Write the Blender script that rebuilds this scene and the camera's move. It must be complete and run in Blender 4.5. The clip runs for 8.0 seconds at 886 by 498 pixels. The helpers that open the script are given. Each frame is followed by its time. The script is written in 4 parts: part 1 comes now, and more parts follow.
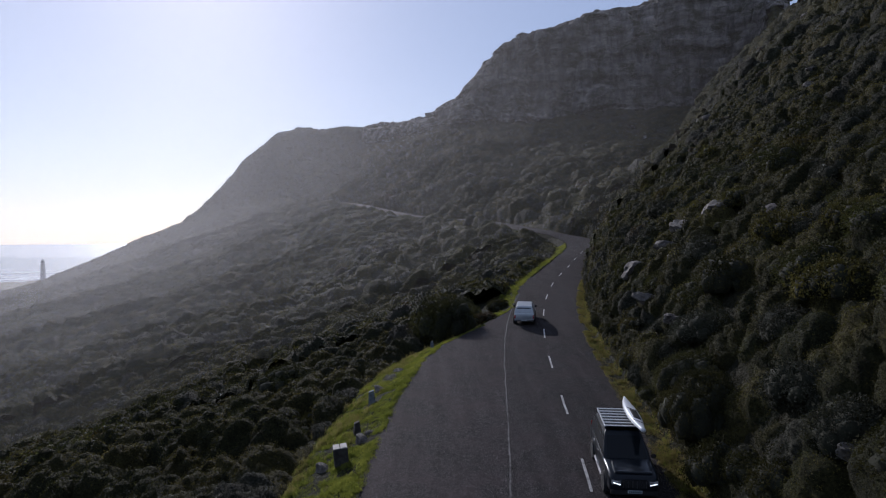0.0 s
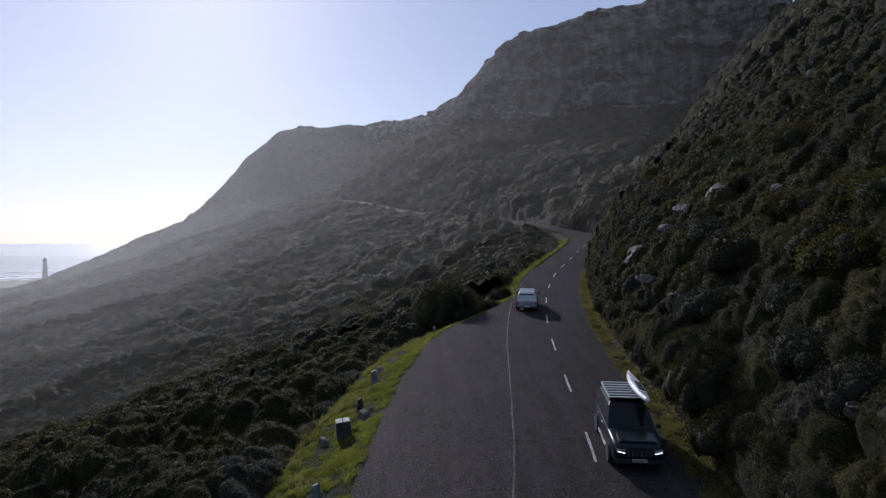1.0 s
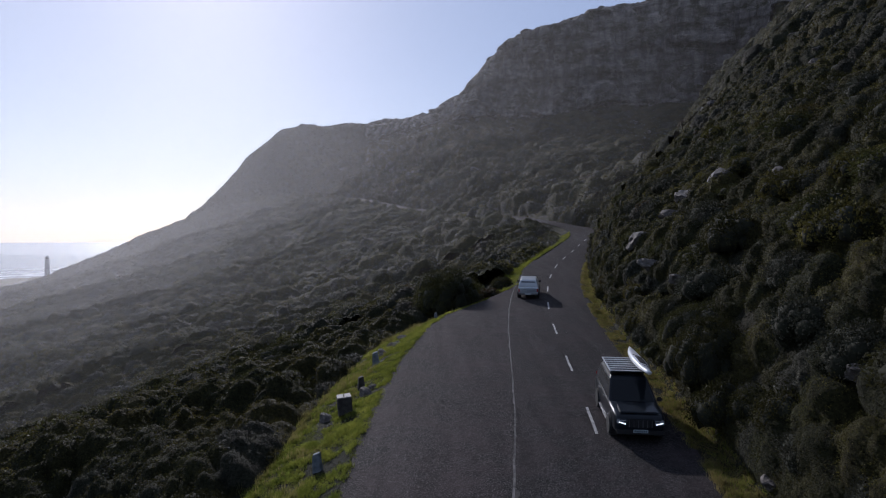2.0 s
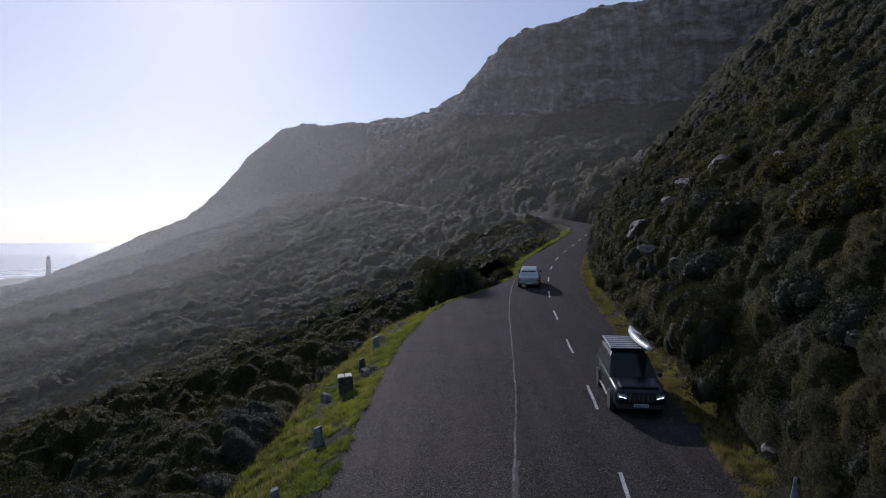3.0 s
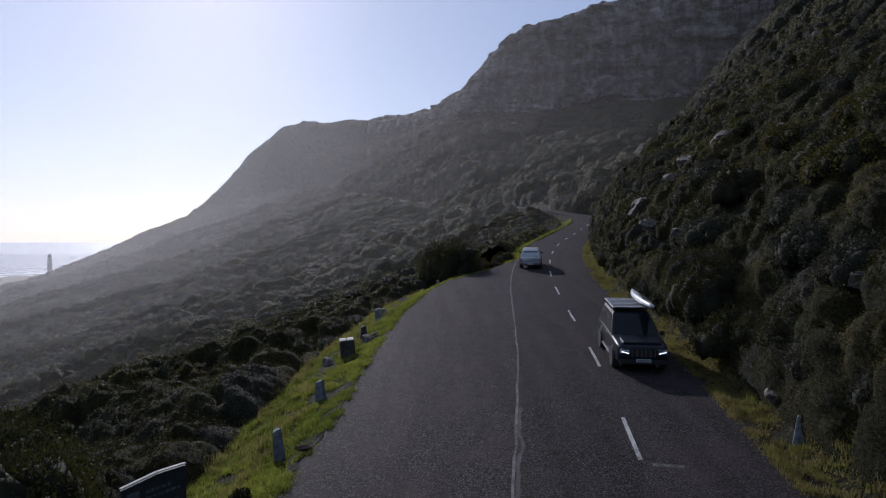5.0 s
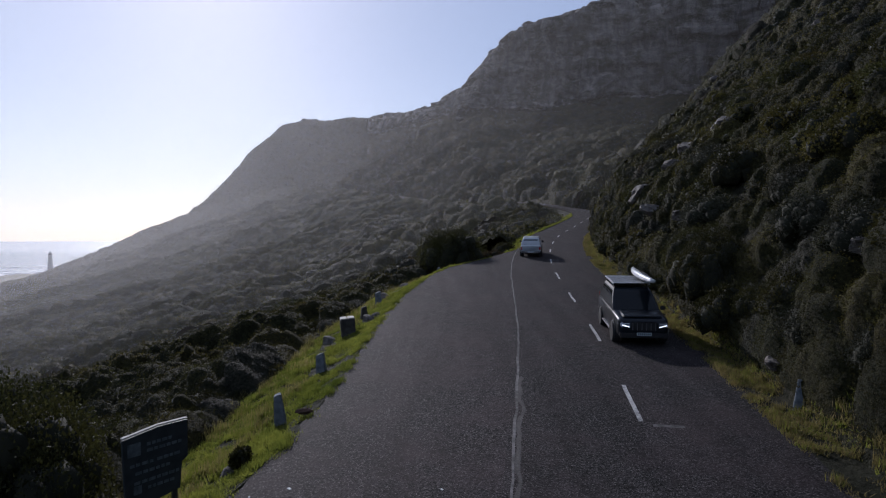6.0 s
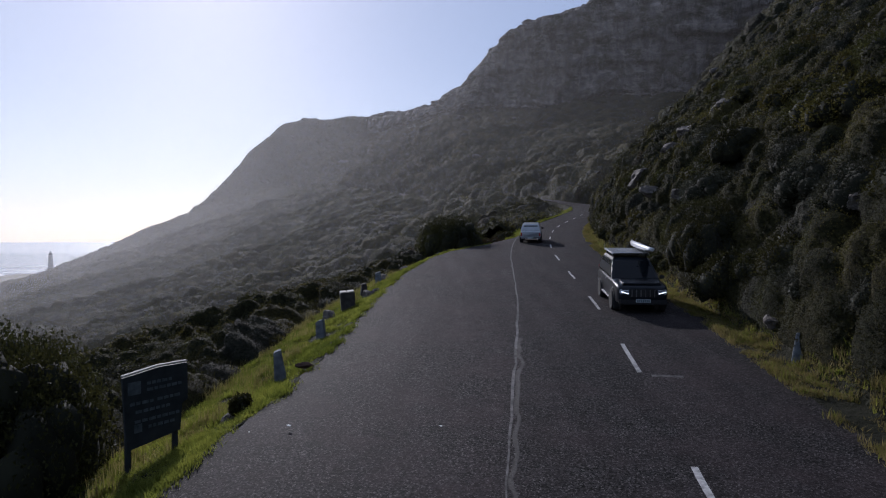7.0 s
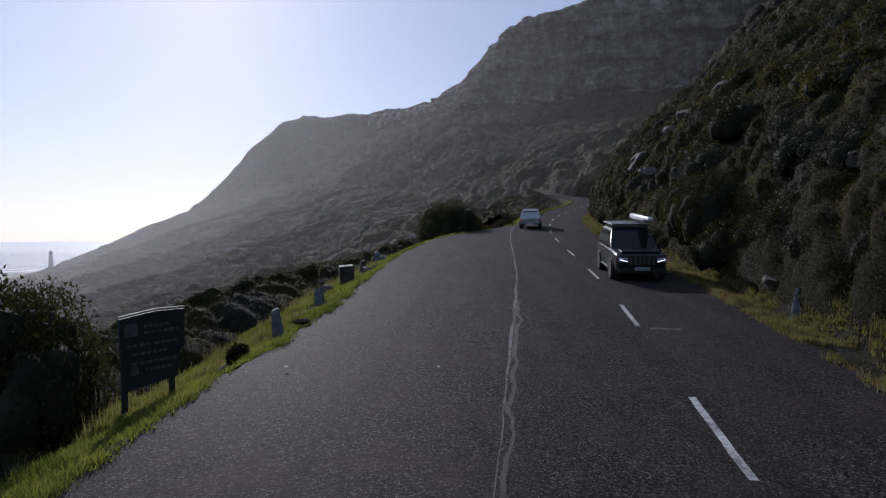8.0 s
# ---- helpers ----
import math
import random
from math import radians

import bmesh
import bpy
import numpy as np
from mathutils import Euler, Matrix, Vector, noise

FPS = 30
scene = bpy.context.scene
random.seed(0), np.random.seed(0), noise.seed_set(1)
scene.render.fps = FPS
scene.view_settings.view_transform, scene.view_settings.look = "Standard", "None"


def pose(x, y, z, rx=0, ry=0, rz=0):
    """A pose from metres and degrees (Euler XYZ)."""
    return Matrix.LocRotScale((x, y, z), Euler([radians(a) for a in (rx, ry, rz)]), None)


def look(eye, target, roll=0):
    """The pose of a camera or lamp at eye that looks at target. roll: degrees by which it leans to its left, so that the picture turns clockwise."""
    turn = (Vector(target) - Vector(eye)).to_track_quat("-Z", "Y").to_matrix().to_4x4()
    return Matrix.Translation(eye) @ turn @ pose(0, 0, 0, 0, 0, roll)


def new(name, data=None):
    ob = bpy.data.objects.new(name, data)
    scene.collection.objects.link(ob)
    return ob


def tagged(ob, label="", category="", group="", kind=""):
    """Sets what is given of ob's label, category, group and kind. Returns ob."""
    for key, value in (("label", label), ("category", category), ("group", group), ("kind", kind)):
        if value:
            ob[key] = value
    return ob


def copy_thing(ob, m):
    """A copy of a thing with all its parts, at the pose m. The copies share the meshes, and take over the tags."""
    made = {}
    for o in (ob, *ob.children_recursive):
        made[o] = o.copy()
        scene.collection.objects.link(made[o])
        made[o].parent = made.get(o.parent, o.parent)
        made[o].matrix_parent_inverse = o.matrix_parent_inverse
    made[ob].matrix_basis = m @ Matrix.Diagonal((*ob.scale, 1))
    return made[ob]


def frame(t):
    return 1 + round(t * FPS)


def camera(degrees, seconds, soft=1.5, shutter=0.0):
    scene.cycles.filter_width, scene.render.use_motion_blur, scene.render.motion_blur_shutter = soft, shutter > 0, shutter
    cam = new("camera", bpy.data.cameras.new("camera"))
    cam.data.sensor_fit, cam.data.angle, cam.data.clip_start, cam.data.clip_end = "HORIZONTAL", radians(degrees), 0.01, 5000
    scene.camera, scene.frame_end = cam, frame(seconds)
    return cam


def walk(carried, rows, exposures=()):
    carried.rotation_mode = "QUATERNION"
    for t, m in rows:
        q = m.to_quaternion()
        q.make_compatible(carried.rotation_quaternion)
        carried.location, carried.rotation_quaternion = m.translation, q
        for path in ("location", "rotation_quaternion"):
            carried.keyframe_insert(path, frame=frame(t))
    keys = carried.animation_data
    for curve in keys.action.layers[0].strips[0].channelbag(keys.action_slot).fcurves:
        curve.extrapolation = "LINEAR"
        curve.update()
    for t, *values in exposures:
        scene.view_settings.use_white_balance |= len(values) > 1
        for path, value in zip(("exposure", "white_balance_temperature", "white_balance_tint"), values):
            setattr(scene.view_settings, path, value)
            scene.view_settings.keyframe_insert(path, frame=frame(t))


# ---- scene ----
import itertools

cam = camera(73.7, 8.0, soft=1.15)
PATH = [
    (0, (-0.492, 0.148, 10.275), (-0.49, 2.147, 10.232), -0.1),
    (0.5, (-0.599, 0.143, 9.778), (-0.599, 2.142, 9.734), -0.0),
    (1, (-0.577, 0.234, 9.121), (-0.58, 2.234, 9.079), 0.0),
    (1.5, (-0.573, 0.215, 8.587), (-0.579, 2.214, 8.544), 0.1),
    (3, (-0.567, 0.136, 7.217), (-0.578, 2.135, 7.176), 0.1),
    (3.5, (-0.555, 0.127, 6.818), (-0.567, 2.126, 6.778), 0.1),
    (4, (-0.554, 0.109, 6.453), (-0.568, 2.109, 6.411), 0.1),
    (4.5, (-0.579, 0.134, 6.08), (-0.593, 2.134, 6.038), 0.1),
    (6, (-0.611, 0.107, 4.799), (-0.626, 2.106, 4.753), 0.1),
    (6.5, (-0.604, 0.054, 4.296), (-0.62, 2.054, 4.249), 0.1),
    (7, (-0.578, 0.034, 3.66), (-0.594, 2.033, 3.615), 0.0),
    (7.5, (-0.55, 0.021, 3.092), (-0.566, 2.02, 3.044), -0.0),
    (8, (-0.523, 0.044, 2.593), (-0.54, 2.044, 2.545), -0.1),
]
walk(cam, [(t, look(eye, target, roll)) for t, eye, target, roll in PATH], exposures=[(0.0, 0.0, 5650, 19), (8.0, 0.0, 5650, 19)])

# ---- sky, sun, exposure ----
SUN_AZ, SUN_EL = radians(22.0), radians(25.0)  # west of the view line, above the horizon
sun_way = Vector((-math.sin(SUN_AZ) * math.cos(SUN_EL), math.cos(SUN_AZ) * math.cos(SUN_EL), math.sin(SUN_EL)))
world = bpy.data.worlds.new("sky")
world.use_nodes = True
scene.world = world
wn = world.node_tree.nodes
sky = wn.new("ShaderNodeTexSky")
sky.sky_type = "NISHITA"
sky.sun_disc = False
sky.sun_elevation, sky.sun_rotation = SUN_EL, -SUN_AZ
sky.altitude, sky.air_density, sky.dust_density, sky.ozone_density = 20.0, 1.0, 0.5, 2.0
thin = wn.new("ShaderNodeMix")          # thin bright haze over the whole sky
thin.data_type = "RGBA"
thin.inputs[0].default_value = 0.47
thin.inputs[7].default_value = (5.5, 6.1, 7.1, 1)
world.node_tree.links.new(sky.outputs["Color"], thin.inputs[6])
world.node_tree.links.new(thin.outputs[2], wn["Background"].inputs["Color"])
wn["Background"].inputs["Strength"].default_value = 0.084
sun_data = bpy.data.lights.new("sun", "SUN")
sun_data.energy, sun_data.angle, sun_data.color = 3.9, radians(0.6), (1.0, 0.93, 0.82)
sun = new("sun", sun_data)
sun.matrix_world = look(sun_way * 100, (0, 0, 0))


# ---- materials ----
def material(name, low, high, scale, rough=0.85, bump=0.3, bump_scale=None, coat=0.0, metal=0.0, vary=0.0, coarse=0.12, specular=0.3, translucent=0.0, sharp=0.14, share=0.45):
    """Two scales of noise between two colours, fine relief, and a shift from piece to piece."""
    m = bpy.data.materials.new(name)
    m.use_nodes = True
    n, l = m.node_tree.nodes, m.node_tree.links
    b = n["Principled BSDF"]
    co = n.new("ShaderNodeTexCoord")
    fine, big = n.new("ShaderNodeTexNoise"), n.new("ShaderNodeTexNoise")
    fine.inputs["Scale"].default_value, fine.inputs["Detail"].default_value = scale, 8
    big.inputs["Scale"].default_value, big.inputs["Detail"].default_value = scale * coarse, 4
    mix = n.new("ShaderNodeMath")
    mix.operation = "MULTIPLY_ADD"
    mix.inputs[1].default_value = 1 - share
    half = n.new("ShaderNodeMath")
    half.operation = "MULTIPLY"
    half.inputs[1].default_value = share
    ramp = n.new("ShaderNodeValToRGB")
    ramp.color_ramp.elements[0].position, ramp.color_ramp.elements[1].position = 0.5 - sharp, 0.5 + sharp
    ramp.color_ramp.elements[0].color, ramp.color_ramp.elements[1].color = (*low, 1), (*high, 1)
    for t in (fine, big):
        l.new(co.outputs["Object"], t.inputs["Vector"])
    l.new(big.outputs["Fac"], half.inputs[0])
    l.new(fine.outputs["Fac"], mix.inputs[0])
    l.new(half.outputs[0], mix.inputs[2])
    l.new(mix.outputs[0], ramp.inputs["Fac"])
    colour = ramp.outputs["Color"]
    if vary:
        info, geo = n.new("ShaderNodeObjectInfo"), n.new("ShaderNodeNewGeometry")
        add, hsv, rng = n.new("ShaderNodeMath"), n.new("ShaderNodeHueSaturation"), n.new("ShaderNodeMapRange")
        add.operation = "ADD"
        l.new(info.outputs["Random"], add.inputs[0])
        l.new(geo.outputs["Random Per Island"], add.inputs[1])
        l.new(add.outputs[0], rng.inputs["Value"])
        rng.inputs["From Max"].default_value = 2.0
        rng.inputs["To Min"].default_value, rng.inputs["To Max"].default_value = 1 - vary, 1 + vary
        l.new(rng.outputs["Result"], hsv.inputs["Value"])
        hue = n.new("ShaderNodeMapRange")
        hue.inputs["To Min"].default_value, hue.inputs["To Max"].default_value = 0.5 - 0.05 * vary, 0.5 + 0.03 * vary
        l.new(info.outputs["Random"], hue.inputs["Value"])
        l.new(hue.outputs["Result"], hsv.inputs["Hue"])
        l.new(colour, hsv.inputs["Color"])
        colour = hsv.outputs["Color"]
    l.new(colour, b.inputs["Base Color"])
    b.inputs["Roughness"].default_value, b.inputs["Metallic"].default_value = rough, metal
    b.inputs["Specular IOR Level"].default_value, b.inputs["Coat Weight"].default_value = specular, coat
    if bump:
        bn, rel = n.new("ShaderNodeBump"), n.new("ShaderNodeTexNoise")
        rel.inputs["Scale"].default_value, rel.inputs["Detail"].default_value = bump_scale or scale * 2, 5
        l.new(co.outputs["Object"], rel.inputs["Vector"])
        bn.inputs["Strength"].default_value, bn.inputs["Distance"].default_value = bump, 0.4 / (bump_scale or scale * 2)
        l.new(rel.outputs["Fac"], bn.inputs["Height"])
        l.new(bn.outputs["Normal"], b.inputs["Normal"])
    if translucent:
        tr, sh = n.new("ShaderNodeBsdfTranslucent"), n.new("ShaderNodeMixShader")
        sh.inputs["Fac"].default_value = translucent
        l.new(colour, tr.inputs["Color"])
        l.new(b.outputs[0], sh.inputs[1])
        l.new(tr.outputs[0], sh.inputs[2])
        l.new(sh.outputs[0], n["Material Output"].inputs["Surface"])
    return m


def plain(name, colour, rough=0.5, metal=0.0, coat=0.0, emit=0.0, specular=0.5):
    m = bpy.data.materials.new(name)
    m.use_nodes = True
    b = m.node_tree.nodes["Principled BSDF"]
    b.inputs["Base Color"].default_value, b.inputs["Specular IOR Level"].default_value = (*colour, 1), specular
    b.inputs["Roughness"].default_value, b.inputs["Metallic"].default_value, b.inputs["Coat Weight"].default_value = rough, metal, coat
    if emit:
        b.inputs["Emission Color"].default_value, b.inputs["Emission Strength"].default_value = (*colour, 1), emit
    return m


def hillside_material():
    """Scrub and bare earth on the slopes, layered sandstone where they stand steep."""
    m = bpy.data.materials.new("hillside")
    m.use_nodes = True
    n, l = m.node_tree.nodes, m.node_tree.links
    b = n["Principled BSDF"]
    co, geo = n.new("ShaderNodeTexCoord"), n.new("ShaderNodeNewGeometry")

    def noise_tex(scale, detail=5, vector=None, rough=0.5):
        t = n.new("ShaderNodeTexNoise")
        t.inputs["Scale"].default_value, t.inputs["Detail"].default_value, t.inputs["Roughness"].default_value = scale, detail, rough
        l.new(vector or co.outputs["Object"], t.inputs["Vector"])
        return t.outputs["Fac"]

    def ramp(fac, stops):
        r = n.new("ShaderNodeValToRGB")
        while len(r.color_ramp.elements) < len(stops):
            r.color_ramp.elements.new(0.5)
        for e, (p, c) in zip(r.color_ramp.elements, stops):
            e.position, e.color = p, (*c, 1)
        l.new(fac, r.inputs["Fac"])
        return r.outputs["Color"]

    def mixed(fac, a, c):
        x = n.new("ShaderNodeMix")
        x.data_type = "RGBA"
        l.new(fac, x.inputs[0])
        l.new(a, x.inputs[6])
        l.new(c, x.inputs[7])
        return x.outputs[2]

    scrub = ramp(noise_tex(0.35, 8, rough=0.7), [(0.3, (0.010, 0.012, 0.006)), (0.5, (0.020, 0.021, 0.011)), (0.64, (0.029, 0.027, 0.015)), (0.82, (0.055, 0.047, 0.035))])
    patch = ramp(noise_tex(0.06, 4), [(0.4, (0.014, 0.017, 0.008)), (0.6, (0.027, 0.024, 0.013))])
    ground = mixed(noise_tex(0.13, 3), scrub, patch)
    stretch = n.new("ShaderNodeMapping")
    stretch.inputs["Scale"].default_value = (0.16, 0.16, 0.13)
    l.new(co.outputs["Object"], stretch.inputs["Vector"])
    rock = ramp(noise_tex(1.0, 8, stretch.outputs["Vector"], 0.65), [(0.32, (0.045, 0.042, 0.039)), (0.5, (0.11, 0.10, 0.092)), (0.68, (0.22, 0.20, 0.18))])
    up = n.new("ShaderNodeSeparateXYZ")
    l.new(geo.outputs["True Normal"], up.inputs["Vector"])
    steep = n.new("ShaderNodeMapRange")
    steep.inputs["From Min"].default_value, steep.inputs["From Max"].default_value = 0.46, 0.28
    l.new(up.outputs["Z"], steep.inputs["Value"])
    l.new(mixed(steep.outputs["Result"], ground, rock), b.inputs["Base Color"])
    b.inputs["Roughness"].default_value, b.inputs["Specular IOR Level"].default_value = 0.95, 0.15
    bn = n.new("ShaderNodeBump")
    bn.inputs["Strength"].default_value, bn.inputs["Distance"].default_value = 1.0, 1.2
    l.new(noise_tex(0.5, 8, rough=0.7), bn.inputs["Height"])
    l.new(bn.outputs["Normal"], b.inputs["Normal"])
    return m


def asphalt_material(name, dark, pale, grit, lift):
    """Worn asphalt: pale and dark aggregate, stained patches, lanes polished along the road, a rough glittering face."""
    m = bpy.data.materials.new(name)
    m.use_nodes = True
    n, l = m.node_tree.nodes, m.node_tree.links
    b = n["Principled BSDF"]
    co = n.new("ShaderNodeTexCoord")

    def noise_tex(scale, detail, vector=None, rough=0.5):
        t = n.new("ShaderNodeTexNoise")
        t.inputs["Scale"].default_value, t.inputs["Detail"].default_value, t.inputs["Roughness"].default_value = scale, detail, rough
        l.new(vector or co.outputs["Object"], t.inputs["Vector"])
        return t.outputs["Fac"]

    def span(sock, a, b, lo, hi):
        r = n.new("ShaderNodeMapRange")
        for key, v in zip(("From Min", "From Max", "To Min", "To Max"), (a, b, lo, hi)):
            r.inputs[key].default_value = v
        l.new(sock, r.inputs["Value"])
        return r.outputs["Result"]

    def times(a, c):
        x = n.new("ShaderNodeMath")
        x.operation = "MULTIPLY"
        l.new(a, x.inputs[0])
        l.new(c, x.inputs[1])
        return x.outputs[0]

    def mixed(fac, a, c):
        x = n.new("ShaderNodeMix")
        x.data_type = "RGBA"
        l.new(fac, x.inputs[0])
        for sock, v in ((x.inputs[6], a), (x.inputs[7], c)):
            if isinstance(v, tuple):
                sock.default_value = (*v, 1)
            else:
                l.new(v, sock)
        return x.outputs[2]
    along = n.new("ShaderNodeMapping")
    along.inputs["Rotation"].default_value = (0, 0, radians(8))
    along.inputs["Scale"].default_value = (1.5, 0.10, 1.0)
    l.new(co.outputs["Object"], along.inputs["Vector"])
    stones = n.new("ShaderNodeTexVoronoi")
    stones.inputs["Scale"].default_value = grit * 1.25
    l.new(co.outputs["Object"], stones.inputs["Vector"])
    grain = noise_tex(grit * 0.55, 4, rough=0.75)
    colour = mixed(span(grain, 0.44, 0.58, 0.0, 1.0), dark, pale)
    chip = n.new("ShaderNodeSeparateColor")
    l.new(stones.outputs["Color"], chip.inputs[0])
    colour = mixed(span(chip.outputs[0], 0.84, 0.99, 0.0, 0.62), colour, tuple(v * 4.6 for v in pale))
    colour = mixed(span(noise_tex(0.55, 6, rough=0.65), 0.42, 0.66, 0.0, 0.55), colour, (pale[0] * 1.05, pale[1] * 0.88, pale[2] * 0.90))
    worn = times(span(noise_tex(1.0, 5, along.outputs["Vector"]), 0.35, 0.65, 0.84, 1.14), span(noise_tex(3.0, 5, rough=0.7), 0.3, 0.7, 0.80, 1.2))
    tone = n.new("ShaderNodeHueSaturation")
    l.new(worn, tone.inputs["Value"])
    l.new(colour, tone.inputs["Color"])
    l.new(tone.outputs["Color"], b.inputs["Base Color"])
    b.inputs["Roughness"].default_value, b.inputs["Specular IOR Level"].default_value = 0.72, lift
    bn = n.new("ShaderNodeBump")
    bn.inputs["Strength"].default_value, bn.inputs["Distance"].default_value = 0.75, 0.012
    l.new(noise_tex(grit * 0.8, 4, rough=0.7), bn.inputs["Height"])
    l.new(bn.outputs["Normal"], b.inputs["Normal"])
    return m


def canopy_material():
    """Close scrub: each clump keeps to one of several leaf colours, mottled at the size of twigs and leaves."""
    m = bpy.data.materials.new("scrub_canopy")
    m.use_nodes = True
    n, l = m.node_tree.nodes, m.node_tree.links
    b = n["Principled BSDF"]
    co, own = n.new("ShaderNodeTexCoord"), n.new("ShaderNodeAttribute")
    own.attribute_name = "clump"
    kinds = n.new("ShaderNodeValToRGB")
    kinds.color_ramp.interpolation = "LINEAR"
    stops = [(0.0, (0.015, 0.016, 0.007)), (0.3, (0.023, 0.023, 0.009)), (0.5, (0.036, 0.032, 0.011)), (0.62, (0.020, 0.021, 0.008)), (0.78, (0.025, 0.026, 0.017)), (0.90, (0.033, 0.032, 0.024)), (1.0, (0.036, 0.026, 0.014))]
    while len(kinds.color_ramp.elements) < len(stops):
        kinds.color_ramp.elements.new(0.5)
    for e, (p, c) in zip(kinds.color_ramp.elements, stops):
        e.position, e.color = p, (*c, 1)
    l.new(own.outputs["Fac"], kinds.inputs["Fac"])
    value = None
    for scale, lo, hi in ((9.0, 0.35, 1.65), (1.3, 0.6, 1.4), (0.05, 0.75, 1.25)):
        t, r = n.new("ShaderNodeTexNoise"), n.new("ShaderNodeMapRange")
        t.inputs["Scale"].default_value, t.inputs["Detail"].default_value, t.inputs["Roughness"].default_value = scale, 5, 0.7
        l.new(co.outputs["Object"], t.inputs["Vector"])
        for key, v in zip(("From Min", "From Max", "To Min", "To Max"), (0.32, 0.68, lo, hi)):
            r.inputs[key].default_value = v
        l.new(t.outputs["Fac"], r.inputs["Value"])
        if value:
            x = n.new("ShaderNodeMath")
            x.operation = "MULTIPLY"
            l.new(value, x.inputs[0])
            l.new(r.outputs["Result"], x.inputs[1])
            value = x.outputs[0]
        else:
            value = r.outputs["Result"]
    tone = n.new("ShaderNodeHueSaturation")
    l.new(value, tone.inputs["Value"])
    l.new(kinds.outputs["Color"], tone.inputs["Color"])
    l.new(tone.outputs["Color"], b.inputs["Base Color"])
    b.inputs["Roughness"].default_value, b.inputs["Specular IOR Level"].default_value = 0.9, 0.1
    height = n.new("ShaderNodeTexNoise")
    height.inputs["Scale"].default_value, height.inputs["Detail"].default_value, height.inputs["Roughness"].default_value = 5.0, 6, 0.75
    l.new(co.outputs["Object"], height.inputs["Vector"])
    bn = n.new("ShaderNodeBump")
    bn.inputs["Strength"].default_value, bn.inputs["Distance"].default_value = 1.0, 0.25
    l.new(height.outputs["Fac"], bn.inputs["Height"])
    l.new(bn.outputs["Normal"], b.inputs["Normal"])
    return m


def cliff_material():
    """Bedded sandstone, stained and streaked, with scrub holding on where it lies flatter."""
    m = bpy.data.materials.new("bedded_sandstone")
    m.use_nodes = True
    n, l = m.node_tree.nodes, m.node_tree.links
    b = n["Principled BSDF"]
    co = n.new("ShaderNodeTexCoord")

    def layer(scale, vector_scale, stops, rough=0.65):
        mp, t, r = n.new("ShaderNodeMapping"), n.new("ShaderNodeTexNoise"), n.new("ShaderNodeValToRGB")
        mp.inputs["Scale"].default_value = vector_scale
        l.new(co.outputs["Object"], mp.inputs["Vector"])
        t.inputs["Scale"].default_value, t.inputs["Detail"].default_value, t.inputs["Roughness"].default_value = scale, 7, rough
        l.new(mp.outputs["Vector"], t.inputs["Vector"])
        for e, (p, c) in zip(r.color_ramp.elements, stops):
            e.position, e.color = p, (*c, 1)
        l.new(t.outputs["Fac"], r.inputs["Fac"])
        return r.outputs["Color"], t.outputs["Fac"]
    beds, bed_height = layer(1.0, (0.07, 0.07, 0.26), [(0.34, (0.09, 0.083, 0.077)), (0.66, (0.27, 0.245, 0.225))], 0.75)
    streaks, _ = layer(1.0, (0.22, 0.22, 0.03), [(0.38, (0.35, 0.35, 0.36)), (0.62, (1.35, 1.30, 1.25))])
    green, _ = layer(0.12, (1, 1, 1.6), [(0.47, (0, 0, 0)), (0.60, (1, 1, 1))], 0.75)
    mul, cover = n.new("ShaderNodeMix"), n.new("ShaderNodeMix")
    mul.data_type = cover.data_type = "RGBA"
    mul.blend_type = "MULTIPLY"
    mul.inputs[0].default_value = 1.0
    l.new(beds, mul.inputs[6])
    l.new(streaks, mul.inputs[7])
    l.new(green, cover.inputs[0])
    l.new(mul.outputs[2], cover.inputs[6])
    cover.inputs[7].default_value = (0.040, 0.038, 0.022, 1)
    l.new(cover.outputs[2], b.inputs["Base Color"])
    b.inputs["Roughness"].default_value, b.inputs["Specular IOR Level"].default_value = 0.95, 0.15
    bn = n.new("ShaderNodeBump")
    bn.inputs["Strength"].default_value, bn.inputs["Distance"].default_value = 1.0, 1.6
    l.new(bed_height, bn.inputs["Height"])
    l.new(bn.outputs["Normal"], b.inputs["Normal"])
    return m


